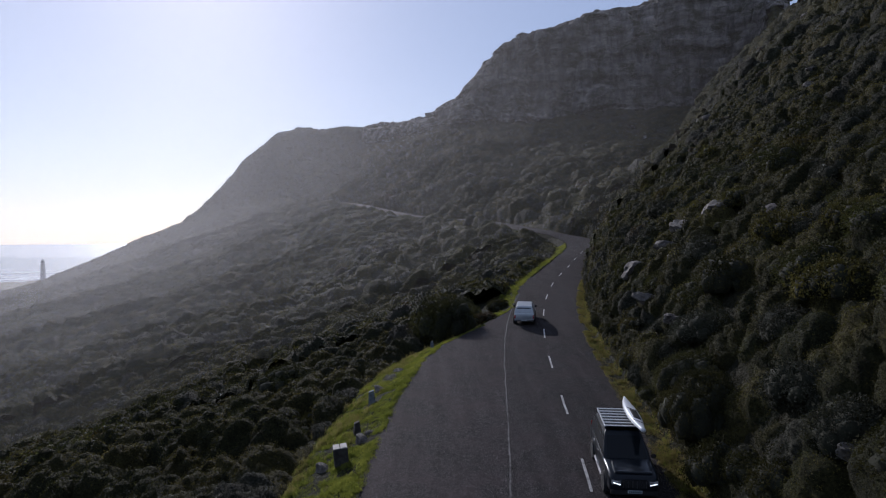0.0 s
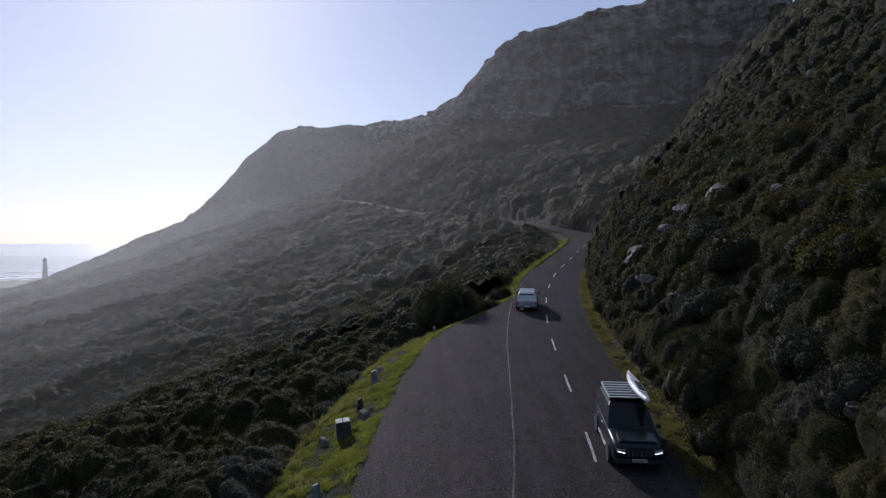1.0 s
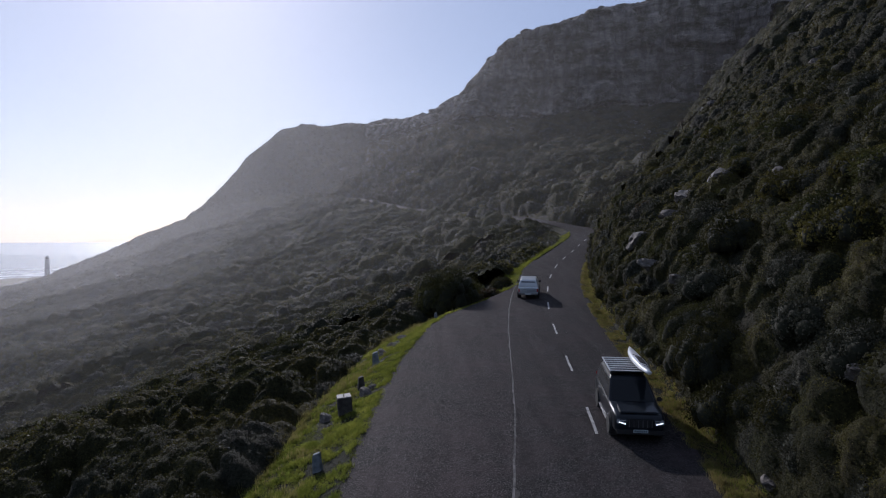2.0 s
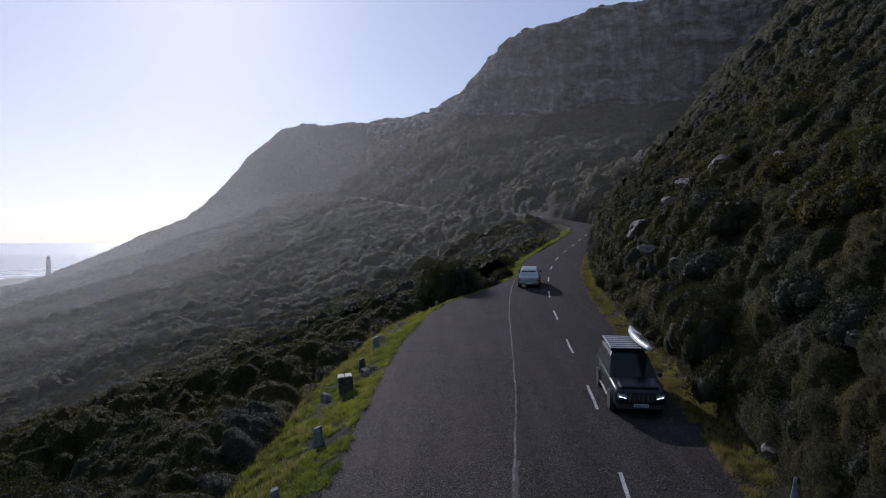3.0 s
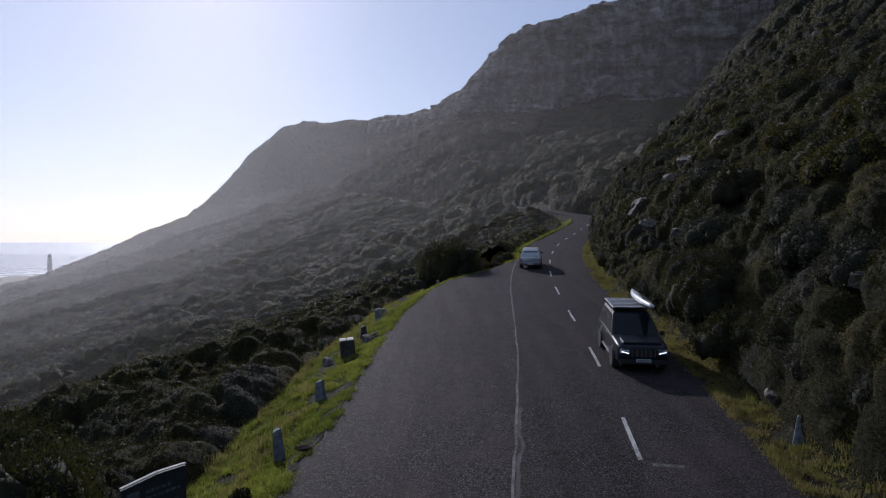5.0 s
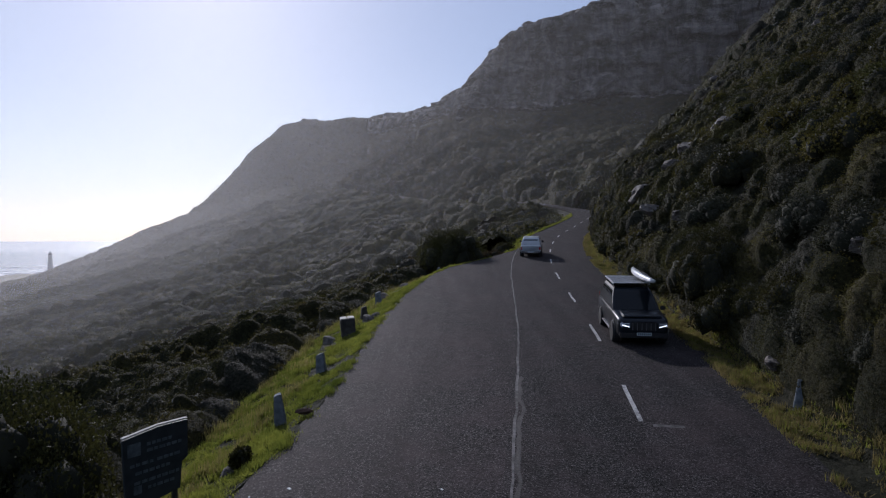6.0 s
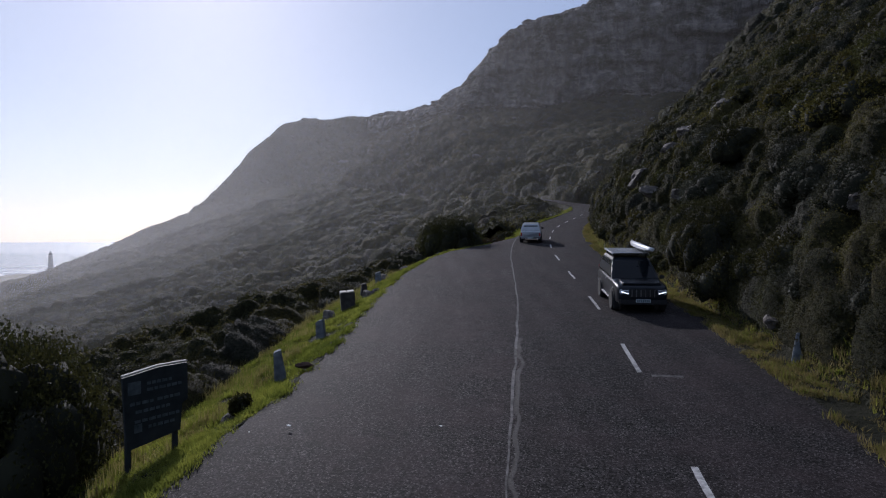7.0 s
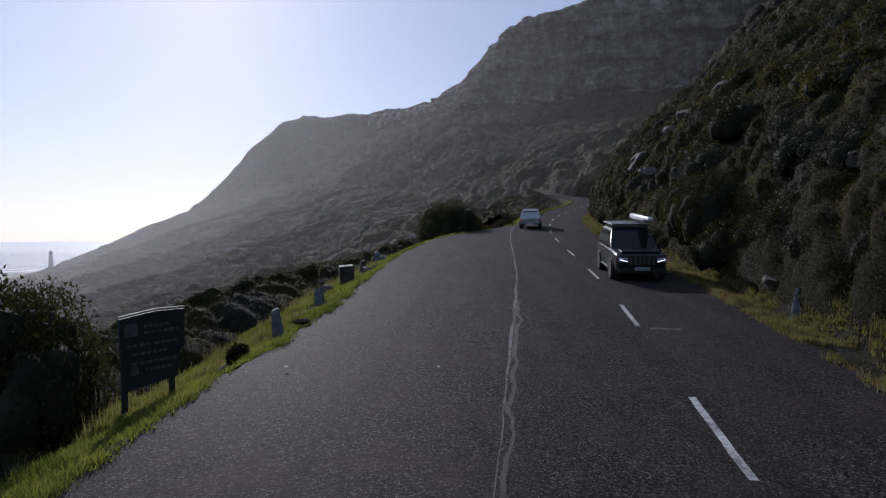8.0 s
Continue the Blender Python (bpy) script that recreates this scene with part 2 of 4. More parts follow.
M = {
    "hill": hillside_material(),
    "asphalt": asphalt_material("worn_asphalt", (0.005, 0.0047, 0.0046), (0.0400, 0.0368, 0.0362), 40.0, 0.035),
    "layby": asphalt_material("old_asphalt", (0.0058, 0.0053, 0.0052), (0.0450, 0.0402, 0.0398), 36.0, 0.035),
    "canopy": canopy_material(),
    "cliff": cliff_material(),
    "line": material("worn_road_paint", (0.10, 0.10, 0.10), (0.48, 0.47, 0.45), 14.0, rough=0.6, bump=0.3),
    "faded": material("faded_road_paint", (0.014, 0.013, 0.013), (0.085, 0.08, 0.079), 5.0, rough=0.7, bump=0.3, sharp=0.08),
    "grass": material("verge_grass", (0.075, 0.098, 0.013), (0.21, 0.222, 0.038), 2.2, rough=0.7, bump=0.0, vary=0.4, translucent=0.6),
    "dry": material("dry_grass", (0.12, 0.11, 0.03), (0.28, 0.24, 0.09), 5.0, rough=0.8, bump=0.0, vary=0.3, translucent=0.4),
    "leaf": material("scrub_leaves", (0.020, 0.022, 0.007), (0.060, 0.059, 0.017), 1.6, rough=0.75, specular=0.12, bump=0.0, vary=0.45, translucent=0.3),
    "olive": material("olive_leaves", (0.032, 0.031, 0.008), (0.095, 0.083, 0.022), 1.6, rough=0.75, specular=0.12, bump=0.0, vary=0.4, translucent=0.32),
    "grey": material("silvery_scrub_leaves", (0.022, 0.024, 0.015), (0.054, 0.055, 0.038), 2.0, rough=0.75, specular=0.12, bump=0.0, vary=0.35, translucent=0.2),
    "russet": material("russet_scrub_leaves", (0.036, 0.026, 0.013), (0.085, 0.060, 0.028), 2.0, rough=0.8, specular=0.1, bump=0.0, vary=0.35, translucent=0.25),
    # dark tone for bush cores: the shade between leaves is in the colour
    "core_shade": material("painted_core_shade", (0.010, 0.011, 0.006), (0.024, 0.025, 0.013), 6.0, rough=0.95, bump=0.6),
    "rock": material("weathered_sandstone", (0.035, 0.031, 0.028), (0.14, 0.125, 0.11), 2.5, rough=0.85, bump=1.0, bump_scale=7, vary=0.2),
    "sea": material("sea_water", (0.10, 0.13, 0.16), (0.16, 0.19, 0.22), 0.02, rough=0.25, bump=0.12, bump_scale=0.12, specular=0.5),
    "foam": material("surf_foam", (0.5, 0.52, 0.54), (0.85, 0.86, 0.87), 0.05, rough=0.9, bump=0.3),
    "sand": material("coastal_flat", (0.09, 0.085, 0.06), (0.20, 0.18, 0.14), 0.05, rough=0.95, bump=0.5),
}


M.update({
    "seam": material("polished_asphalt", (0.008, 0.0072, 0.007), (0.042, 0.038, 0.037), 22.0, rough=0.8, bump=0.6, bump_scale=40),
    "suv_paint": material("dark_metallic_paint", (0.006, 0.008, 0.011), (0.010, 0.013, 0.017), 3.0, rough=0.28, bump=0.0, metal=0.0, coat=0.12, specular=0.12),
    "white_paint": material("white_car_paint", (0.36, 0.39, 0.42), (0.45, 0.48, 0.50), 2.0, rough=0.3, bump=0.0, coat=0.6),
    "glass": plain("tinted_glass", (0.006, 0.008, 0.010), 0.05, specular=0.18),
    "rubber": material("tyre_rubber", (0.012, 0.012, 0.012), (0.025, 0.025, 0.025), 20, rough=0.9, bump=0.5),
    "dark_trim": material("black_plastic", (0.012, 0.012, 0.013), (0.022, 0.022, 0.023), 15, rough=0.7, bump=0.3),
    "alloy": plain("grey_alloy", (0.16, 0.16, 0.17), 0.35, 0.9),
    "pale_rail": plain("anodised_rail", (0.42, 0.43, 0.44), 0.5, 0.3),
    "chrome": plain("chrome", (0.75, 0.76, 0.78), 0.18, 1.0),
    "lamp": plain("running_light", (0.95, 0.97, 1.0), 0.3, 0, 0, 1.6),
    "lens": plain("lamp_lens", (0.25, 0.26, 0.28), 0.12, 0.3, 0.8),
    "red_lens": plain("red_lamp_lens", (0.35, 0.02, 0.02), 0.2, 0.0, 0.6),
    "plate": plain("white_plate", (0.38, 0.42, 0.44), 0.5),
    "plate_bar": plain("plate_mark", (0.06, 0.10, 0.12), 0.6),
    "kayak": material("white_fibreglass", (0.66, 0.67, 0.68), (0.80, 0.80, 0.80), 1.5, rough=0.3, bump=0.0, coat=0.5),
    "sign_board": material("weathered_dark_sign_board", (0.014, 0.018, 0.020), (0.032, 0.038, 0.042), 4.0, rough=0.7, bump=0.3),
    "sign_mark": material("faded_sign_lettering", (0.035, 0.045, 0.05), (0.11, 0.13, 0.14), 9.0, rough=0.7, bump=0.2),
    "sign_edge": material("weathered_pale_timber", (0.30, 0.28, 0.25), (0.5, 0.47, 0.43), 12.0, rough=0.8, bump=0.5),
    "marker": material("whitewashed_stone", (0.06, 0.075, 0.09), (0.20, 0.22, 0.24), 6.0, rough=0.85, bump=0.8, bump_scale=18),
    "dark_stone": material("dark_lichened_stone", (0.022, 0.02, 0.018), (0.07, 0.065, 0.06), 5.0, rough=0.9, bump=1.0, bump_scale=14),
    "tower": material("white_tower_paint", (0.45, 0.46, 0.48), (0.6, 0.6, 0.6), 0.3, rough=0.8, bump=0.1),
    "litter": plain("paper", (0.8, 0.8, 0.78), 0.8),
    "clay": material("brown_clod", (0.05, 0.03, 0.025), (0.12, 0.07, 0.05), 14, rough=0.95, bump=1.0),
})


# ---- building helpers ----
def mesh_object(name, verts, faces, mat, parent=None, smooth=False):
    me = bpy.data.meshes.new(name)
    me.from_pydata([tuple(v) for v in verts] if not isinstance(verts, np.ndarray) else verts.tolist(), [], faces if isinstance(faces, list) else faces.tolist())
    me.materials.append(mat)
    if smooth:
        me.polygons.foreach_set("use_smooth", [True] * len(me.polygons))
    me.update()
    ob = new(name, me)
    ob.parent = parent
    return ob


def part(name, bm, mat, parent=None, label="", smooth=False):
    me = bpy.data.meshes.new(name)
    bm.to_mesh(me)
    bm.free()
    me.materials.append(mat)
    if smooth:
        me.polygons.foreach_set("use_smooth", [True] * len(me.polygons))
    ob = new(name, me)
    ob.parent = parent
    return tagged(ob, label)


# ---- the landform: a road on a bench between a crest above and a toe below ----
#            road centre (x, y, z)
ROAD = [(-6, -60, -4.8), (-1.6, -25, -2.3), (1.85, 0, -0.55), (4.75, 20, 0.88), (7.3, 45.3, 2.86), (11.6, 66, 4.6), (19, 88, 6.6), (25, 106, 8.5), (25, 119, 10.0),
        (18, 132, 11.9), (9, 172, 14.8), (-13, 212, 18), (-51, 290, 27), (-105, 365, 31), (-190, 445, 20), (-275, 505, -8)]
#            crest (x, y, z)
CREST = [(150, -90, 120), (140, -40, 112), (128, 10, 105), (118, 60, 96), (112, 110, 86), (104, 145, 78), (96, 168, 70), (90, 186, 61), (150, 262, 100),
         (165, 318, 143), (47, 335, 118), (1, 343, 82), (-50, 400, 82), (-138, 480, 91), (-206, 500, 29), (-281, 522, -9)]
#            toe (x, y, z)
TOE = [(-150, -90, -38), (-140, -40, -38), (-130, 0, -38), (-125, 35, -38), (-122, 60, -38), (-122, 80, -38), (-124, 95, -38), (-128, 105, -38), (-134, 115, -38),
       (-142, 128, -38), (-158, 150, -38), (-185, 185, -38), (-235, 245, -38), (-300, 335, -38), (-345, 430, -38), (-385, 530, -38)]
CLIFF = [0.8, 0.8, 0.8, 0.8, 0.8, 0.8, 0.8, 0.82, 0.7, 0.42, 0.5, 0.78, 0.76, 0.80, 0.84, 0.8]   # share of the height below the cliff foot
LEFT = [3.4, 4.2, 6.4, 8.7, 8.0, 3.4, 3.3, 3.3, 3.3, 3.3, 3.3, 3.3, 3.3, 3.3, 3.3, 3.3]         # asphalt left of the centre line
BANK = [1.5, 1.8, 2.2, 2.2, 2.4, 2.0, 1.8, 1.4, 0.5, 0.5, 0.5, 0.5, 0.5, 0.5, 0.5, 0.0]
STATIONS = len(ROAD)


def spline(rows, s):
    """Catmull-Rom through rows at station s."""
    i = min(max(int(s), 0), STATIONS - 2)
    f = s - i
    p = [np.array(rows[min(max(k, 0), STATIONS - 1)], float) for k in (i - 1, i, i + 1, i + 2)]
    return 0.5 * (2 * p[1] + (p[2] - p[0]) * f + (2 * p[0] - 5 * p[1] + 4 * p[2] - p[3]) * f * f + (3 * p[1] - p[0] - 3 * p[2] + p[3]) * f ** 3)


def linear(rows, s):
    i = min(max(int(s), 0), STATIONS - 2)
    return rows[i] + (rows[i + 1] - rows[i]) * (s - i)


def smooth(a, b, x):
    t = min(max((x - a) / (b - a), 0), 1)
    return t * t * (3 - 2 * t)


def road_frame(s):
    c = spline(ROAD, s)
    d = spline(ROAD, min(s + 0.02, STATIONS - 1)) - spline(ROAD, max(s - 0.02, 0))
    d = d / np.hypot(d[0], d[1])
    return c, np.array((d[1], -d[0], 0.0)), d


def layby_left(s):
    """How far the asphalt reaches left of the centre line."""
    y = spline(ROAD, s)[1]
    if y > 62 or s > 6:
        return 3.3
    edge = np.interp(y, [-60, -30, -12, 0, 6.3, 9.3, 11.3, 16, 21, 26, 31.4, 37.1, 41.3, 47.3, 54.5, 62], [-9.5, -7.5, -5.6, -5.0, -4.84, -4.66, -4.2, -3.8, -3.65, -3.3, -2.8, -1.85, -0.62, 2.75, 6.1, 7.4])
    return spline(ROAD, s)[0] - edge


def rough(x, y, size, seed=0.0):
    return noise.fractal(Vector((x / size, y / size, seed)), 0.9, 2.1, 5)


def upper(s, u):
    """A point of the slope above the road; u = 0 at the asphalt's right edge, 1 on the crest."""
    c, right, _ = road_frame(s)
    a, b = c + right * 3.15, spline(CREST, s)
    d = u * np.hypot(b[0] - a[0], b[1] - a[1])
    k = linear(CLIFF, s)
    full = u
    u = max(u - 0.95 * (d / u if u else 1) ** -1, 0) if u < 0.2 else u - 0.95 * u / d
    if u < 0.8:
        f = k * u / 0.8
    elif u < 1:
        g = min(max((0.80 - k) / 0.05, 0), 1)
        f = (1 - g) * (k + (1 - k) * (u - 0.8) / 0.2) + g * (k + (1 - k) * (0.9 * smooth(0.8, 0.88, u) + 0.1 * smooth(0.86, 1.0, u)))
    else:
        f = 1 - 0.12 * (u - 1)
    p = a + (b - a) * full
    p[2] = a[2] + (b[2] - a[2]) * f - 0.05 * smooth(0, 0.5, d) + linear(BANK, s) * (1 - math.exp(-max(d - 0.95, 0) / 2.0))
    w = smooth(1.0, 14.0, d)
    near = smooth(60, 200, p[1])
    p[2] += w * (0.9 * rough(p[0], p[1], 7) + (1.2 + 2.2 * near) * rough(p[0], p[1], 34, 3.1))
    if k < 0.79 and 0.74 < full < 1.1:   # broken, ledged rock
        g = min((0.8 - k) * 4, 1)
        q = g * rough(p[0] + p[2] * 0.25, p[1], 15, 8.0)
        p[0] += 2.0 * q
        p[1] += 5.0 * q + g * 1.0 * rough(p[0], p[2] * 1.5, 7, 5.0)
        p[2] += g * 1.5 * rough(p[0], p[1], 9, 1.0)
    return p


def lower(s, u):
    """A point of the slope below the road; u = 0 at the asphalt's left edge, 1 at the toe."""
    c, right, _ = road_frame(s)
    a, b = c - right * layby_left(s), spline(TOE, s)
    d = u * np.hypot(b[0] - a[0], b[1] - a[1])
    p = a + (b - a) * u
    q = 1 - (1 - u) ** 1.25
    p[2] = a[2] + (b[2] - a[2]) * q - 0.12 * smooth(0.0, 0.8, d)
    p[2] += 0.10 * smooth(0.1, 0.8, d) * rough(p[0], p[1], 0.9, 6.5)
    w = smooth(2.5, 14.0, d)
    p[2] += w * (0.6 * rough(p[0], p[1], 6, 2.0) + 2.4 * rough(p[0], p[1], 30, 4.4)) * (1 - smooth(0.85, 1.0, u))
    return p


def station_steps():
    """Fine steps near the camera, coarse far off."""
    out = []
    for i in range(STATIONS - 1):
        k = 26 if i < 5 else 16 if i < 9 else 22
        out += [i + j / k for j in range(k)]
    return out + [STATIONS - 1]


STEPS = station_steps()
US_UP = [0] + sorted(set([round(0.004 * 1.12 ** k, 5) for k in range(1, 46) if 0.004 * 1.12 ** k < 0.7] + [0.7 + 0.0125 * k for k in range(25)] + [1.05, 1.15, 1.4, 1.8]))
US_DOWN = [0] + [round(0.004 * 1.14 ** k, 5) for k in range(1, 42) if 0.004 * 1.14 ** k < 1] + [1]


def sheet(name, rows_of_points, mat, label, category, flip=False):
    w = len(rows_of_points[0])
    verts = [p for row in rows_of_points for p in row]
    faces = []
    for i in range(len(rows_of_points) - 1):
        for j in range(w - 1):
            f = (i * w + j, i * w + j + 1, (i + 1) * w + j + 1, (i + 1) * w + j)
            faces.append(f[::-1] if flip else f)
    ob = mesh_object(name, verts, faces, mat, smooth=False)
    return tagged(ob, label, category, kind="structure")


ground_rows = []
for s in STEPS:
    c, right, _ = road_frame(s)
    down = [lower(s, u) for u in reversed(US_DOWN)]
    up = [upper(s, u) for u in US_UP]
    under = [c + right * x - np.array((0, 0, 0.12)) for x in (-layby_left(s) + 0.15, -1.0, 3.0)]
    ground_rows.append(down + under + up)
sheet("ground", ground_rows, M["hill"], "scrub covered mountainside with grey sandstone cliffs", "hillside", flip=True)


def strip(name, s0, s1, n, left, right_side, lift, mat, label, category, crown=0.0):
    rows = []
    for i in range(n + 1):
        s = s0 + (s1 - s0) * i / n
        c, right, _ = road_frame(s)
        a, b = left(s), right_side(s)
        rows.append([c + right * (a + (b - a) * k / 6) + np.array((0, 0, lift - crown * abs(a + (b - a) * k / 6))) for k in range(7)])
    return sheet(name, rows, mat, label, category, flip=True)


road = strip("road", 0, 15, 420, lambda s: -3.05, lambda s: 3.15, 0.0, M["asphalt"], "narrow patched grey asphalt mountain road climbing the hillside", "road")
layby = strip("layby", 0, 5.3, 480, lambda s: -layby_left(s) - 0.05 * math.sin(s * 55) - 0.03 * math.sin(s * 131), lambda s: -3.05, -0.004, M["layby"],
              "wide gravelly grey asphalt layby beside the road", "layby")


def on_road(y, off, lift=0.0):
    """A place on the road at that y, off metres right of the centre line, and the road's bearing there."""
    lo, hi = 0.0, 8.0
    for _ in range(40):
        mid = (lo + hi) / 2
        lo, hi = (mid, hi) if spline(ROAD, mid)[1] < y else (lo, mid)
    c, right, d = road_frame(lo)
    return Vector(c + right * off + np.array((0, 0, lift))), math.atan2(-d[0], d[1])


# sea and coast
def disc(name, centre, radius, z, mat, label, category, n=96, wobble=0.0):
    vs = [(centre[0], centre[1], z)]
    for k in range(n):
        a = 2 * math.pi * k / n
        r = radius * (1 + wobble * rough(math.cos(a) * 3, math.sin(a) * 3, 1.0, 9.0))
        vs.append((centre[0] + r * math.cos(a), centre[1] + r * math.sin(a), z))
    ob = mesh_object(name, vs, [(0, 1 + k, 1 + (k + 1) % n) for k in range(n)], mat)
    return tagged(ob, label, category, kind="structure")


disc("water", (0, 0), 4900, -40.5, M["sea"], "hazy pale blue sea reaching the horizon", "sea")
disc("coast", (20, 160), 610, -38.2, M["sand"], "flat scrubby coastal strip at the foot of the mountain", "ground", wobble=0.06)


# ---- plants and stones: arrays of small pieces ----
GOLD = (1 + 5 ** 0.5) / 2
ICO_V = np.array([(-1, GOLD, 0), (1, GOLD, 0), (-1, -GOLD, 0), (1, -GOLD, 0), (0, -1, GOLD), (0, 1, GOLD), (0, -1, -GOLD), (0, 1, -GOLD), (GOLD, 0, -1), (GOLD, 0, 1), (-GOLD, 0, -1), (-GOLD, 0, 1)]) / math.hypot(1, GOLD)
ICO_F = np.array([(0, 11, 5), (0, 5, 1), (0, 1, 7), (0, 7, 10), (0, 10, 11), (1, 5, 9), (5, 11, 4), (11, 10, 2), (10, 7, 6), (7, 1, 8), (3, 9, 4), (3, 4, 2), (3, 2, 6), (3, 6, 8), (3, 8, 9), (4, 9, 5), (2, 4, 11), (6, 2, 10), (8, 6, 7), (9, 8, 1)])


def array_mesh(name, verts, faces, mat, inner=None, inner_mask=None):
    """A mesh from arrays; faces all have the same number of corners. The masked faces take the inner material and are smooth."""
    me = bpy.data.meshes.new(name)
    k = faces.shape[1]
    me.vertices.add(len(verts))
    me.vertices.foreach_set("co", np.ascontiguousarray(verts, dtype=np.float32).ravel())
    me.loops.add(faces.size)
    me.loops.foreach_set("vertex_index", np.ascontiguousarray(faces, dtype=np.int32).ravel())
    me.polygons.add(len(faces))
    me.polygons.foreach_set("loop_start", np.arange(0, faces.size, k, dtype=np.int32))
    me.materials.append(mat)
    if inner:
        me.materials.append(inner)
        me.polygons.foreach_set("material_index", inner_mask.astype(np.int32))
        me.polygons.foreach_set("use_smooth", inner_mask.astype(bool))
    me.update(calc_edges=True)
    return me


def clump(rng, lobes, leaves, leaf, flat=0.75, spread=0.62, lobe=(0.30, 0.46)):
    """A bush of radius 1: (leaf corners, core corners, core faces). Rounded lobes on a dome, small leaves over each."""
    way = rng.normal(size=(lobes, 3))
    way[:, 2] = np.abs(way[:, 2]) * 0.9
    way /= np.linalg.norm(way, axis=1)[:, None]
    mid = way * spread * rng.uniform(0.75, 1.1, (lobes, 1))
    mid[:, 2] = mid[:, 2] * flat + 0.12
    size = rng.uniform(*lobe, lobes)
    which = rng.integers(0, lobes, leaves)
    out = rng.normal(size=(leaves, 3)) + (0, 0, 0.35)
    out /= np.linalg.norm(out, axis=1)[:, None]
    place = mid[which] + out * (size[which] * rng.uniform(0.78, 1.15, leaves))[:, None]
    place[:, 2] = np.abs(place[:, 2])
    a = out * 0.6 + rng.normal(size=(leaves, 3)) * 0.6
    a /= np.linalg.norm(a, axis=1)[:, None]
    b = np.cross(a, rng.normal(size=(leaves, 3)))
    b /= np.linalg.norm(b, axis=1)[:, None]
    r = leaf * rng.uniform(0.6, 1.3, (leaves, 1))
    tips = np.stack([place - a * r * 0.7 - b * r * 0.75, place - a * r * 0.7 + b * r * 0.75, place + a * r * 1.1], 1).reshape(-1, 3)
    core = np.concatenate([m + ICO_V * z * 0.72 * rng.uniform(0.8, 1.1, (12, 1)) for m, z in zip(mid, size)])
    faces = np.concatenate([ICO_F + 12 * i for i in range(lobes)])
    return tips, core, faces


def bush_thing(name, mat, seed, lobes, leaves, leaf, label, category="bush", **shape):
    rng = np.random.default_rng(seed)
    tips, core, faces = clump(rng, lobes, leaves, leaf, **shape)
    base = new(name)
    tagged(base, label, category, "bushes on the slopes")
    fo = new("foliage", array_mesh("foliage", tips, np.arange(len(tips)).reshape(-1, 3), mat))
    # inner lobes coloured dark, so gaps in the foliage read as shade
    dark_core = new("core", array_mesh("core", core, faces, M["core_shade"]))
    fo.parent = dark_core.parent = base
    return base


RNG = np.random.default_rng(7)
BUSHES = [
    bush_thing("bush", M["leaf"], 1, 34, 9000, 0.028, "dark green rounded fynbos bush on the slope"),
    bush_thing("bush", M["leaf"], 2, 40, 9500, 0.027, "dense dark green shrub with knobbly crown"),
    bush_thing("bush", M["olive"], 3, 32, 8500, 0.028, "olive green shrub with sunlit leaf tips"),
    bush_thing("bush", M["grey"], 4, 36, 9000, 0.027, "silvery grey-green coastal shrub"),
    bush_thing("bush", M["russet"], 5, 24, 6000, 0.036, "brownish half dry shrub by the road", spread=0.7, flat=0.6),
    bush_thing("bush", M["olive"], 6, 30, 7000, 0.034, "low spreading yellowish green bush", flat=0.5, spread=0.75),
    bush_thing("bush", M["leaf"], 11, 110, 42000, 0.0145, "large dark rounded bush beside the layby", lobe=(0.2, 0.36), spread=0.72),
    bush_thing("bush", M["leaf"], 12, 120, 42000, 0.0140, "large dense dark green bush on the slope", lobe=(0.18, 0.34), spread=0.74),
]
first_use = [True] * len(BUSHES)
taken = [(-6.9, 13.0, 1.3), (-6.2, 11.2, 0.6), (8.1, 14.8, 0.3)]


def put_bush(kind, p, radius, tall=1.0, sink=0.15):
    m = Matrix.Translation((p[0], p[1], p[2] - sink * radius)) @ pose(0, 0, 0, RNG.uniform(-6, 6), RNG.uniform(-6, 6), RNG.uniform(0, 360))
    ob = BUSHES[kind]
    if first_use[kind]:
        first_use[kind] = False
    else:
        ob = copy_thing(ob, m)
    ob.matrix_basis = m @ Matrix.Diagonal((radius, radius, radius * tall, 1))
    taken.append((p[0], p[1], radius))
    return ob


def free(p, r, gap=0.7):
    return all((p[0] - x) ** 2 + (p[1] - y) ** 2 > (gap * (r + q)) ** 2 for x, y, q in taken)


def slope_at(x, y):
    """The ground's place at x, y near the road, by search on the two slopes."""
    best = None
    lo, hi = 0.0, 8.0
    for _ in range(30):
        mid = (lo + hi) / 2
        lo, hi = (mid, hi) if spline(ROAD, mid)[1] < y else (lo, mid)
    s = lo
    for _ in range(6):
        c, right, d = road_frame(s)
        side = upper if (x - c[0]) * right[0] + (y - c[1]) * right[1] > 0 else lower
        a, b = side(s, 0), side(s, 0.5)
        u = 0.5 * ((x - a[0]) * (b[0] - a[0]) + (y - a[1]) * (b[1] - a[1])) / ((b[0] - a[0]) ** 2 + (b[1] - a[1]) ** 2)
        p = side(s, max(u, 0))
        s = min(max(s + ((x - p[0]) * d[0] + (y - p[1]) * d[1]) / 22.0, 0), 12)
    return p


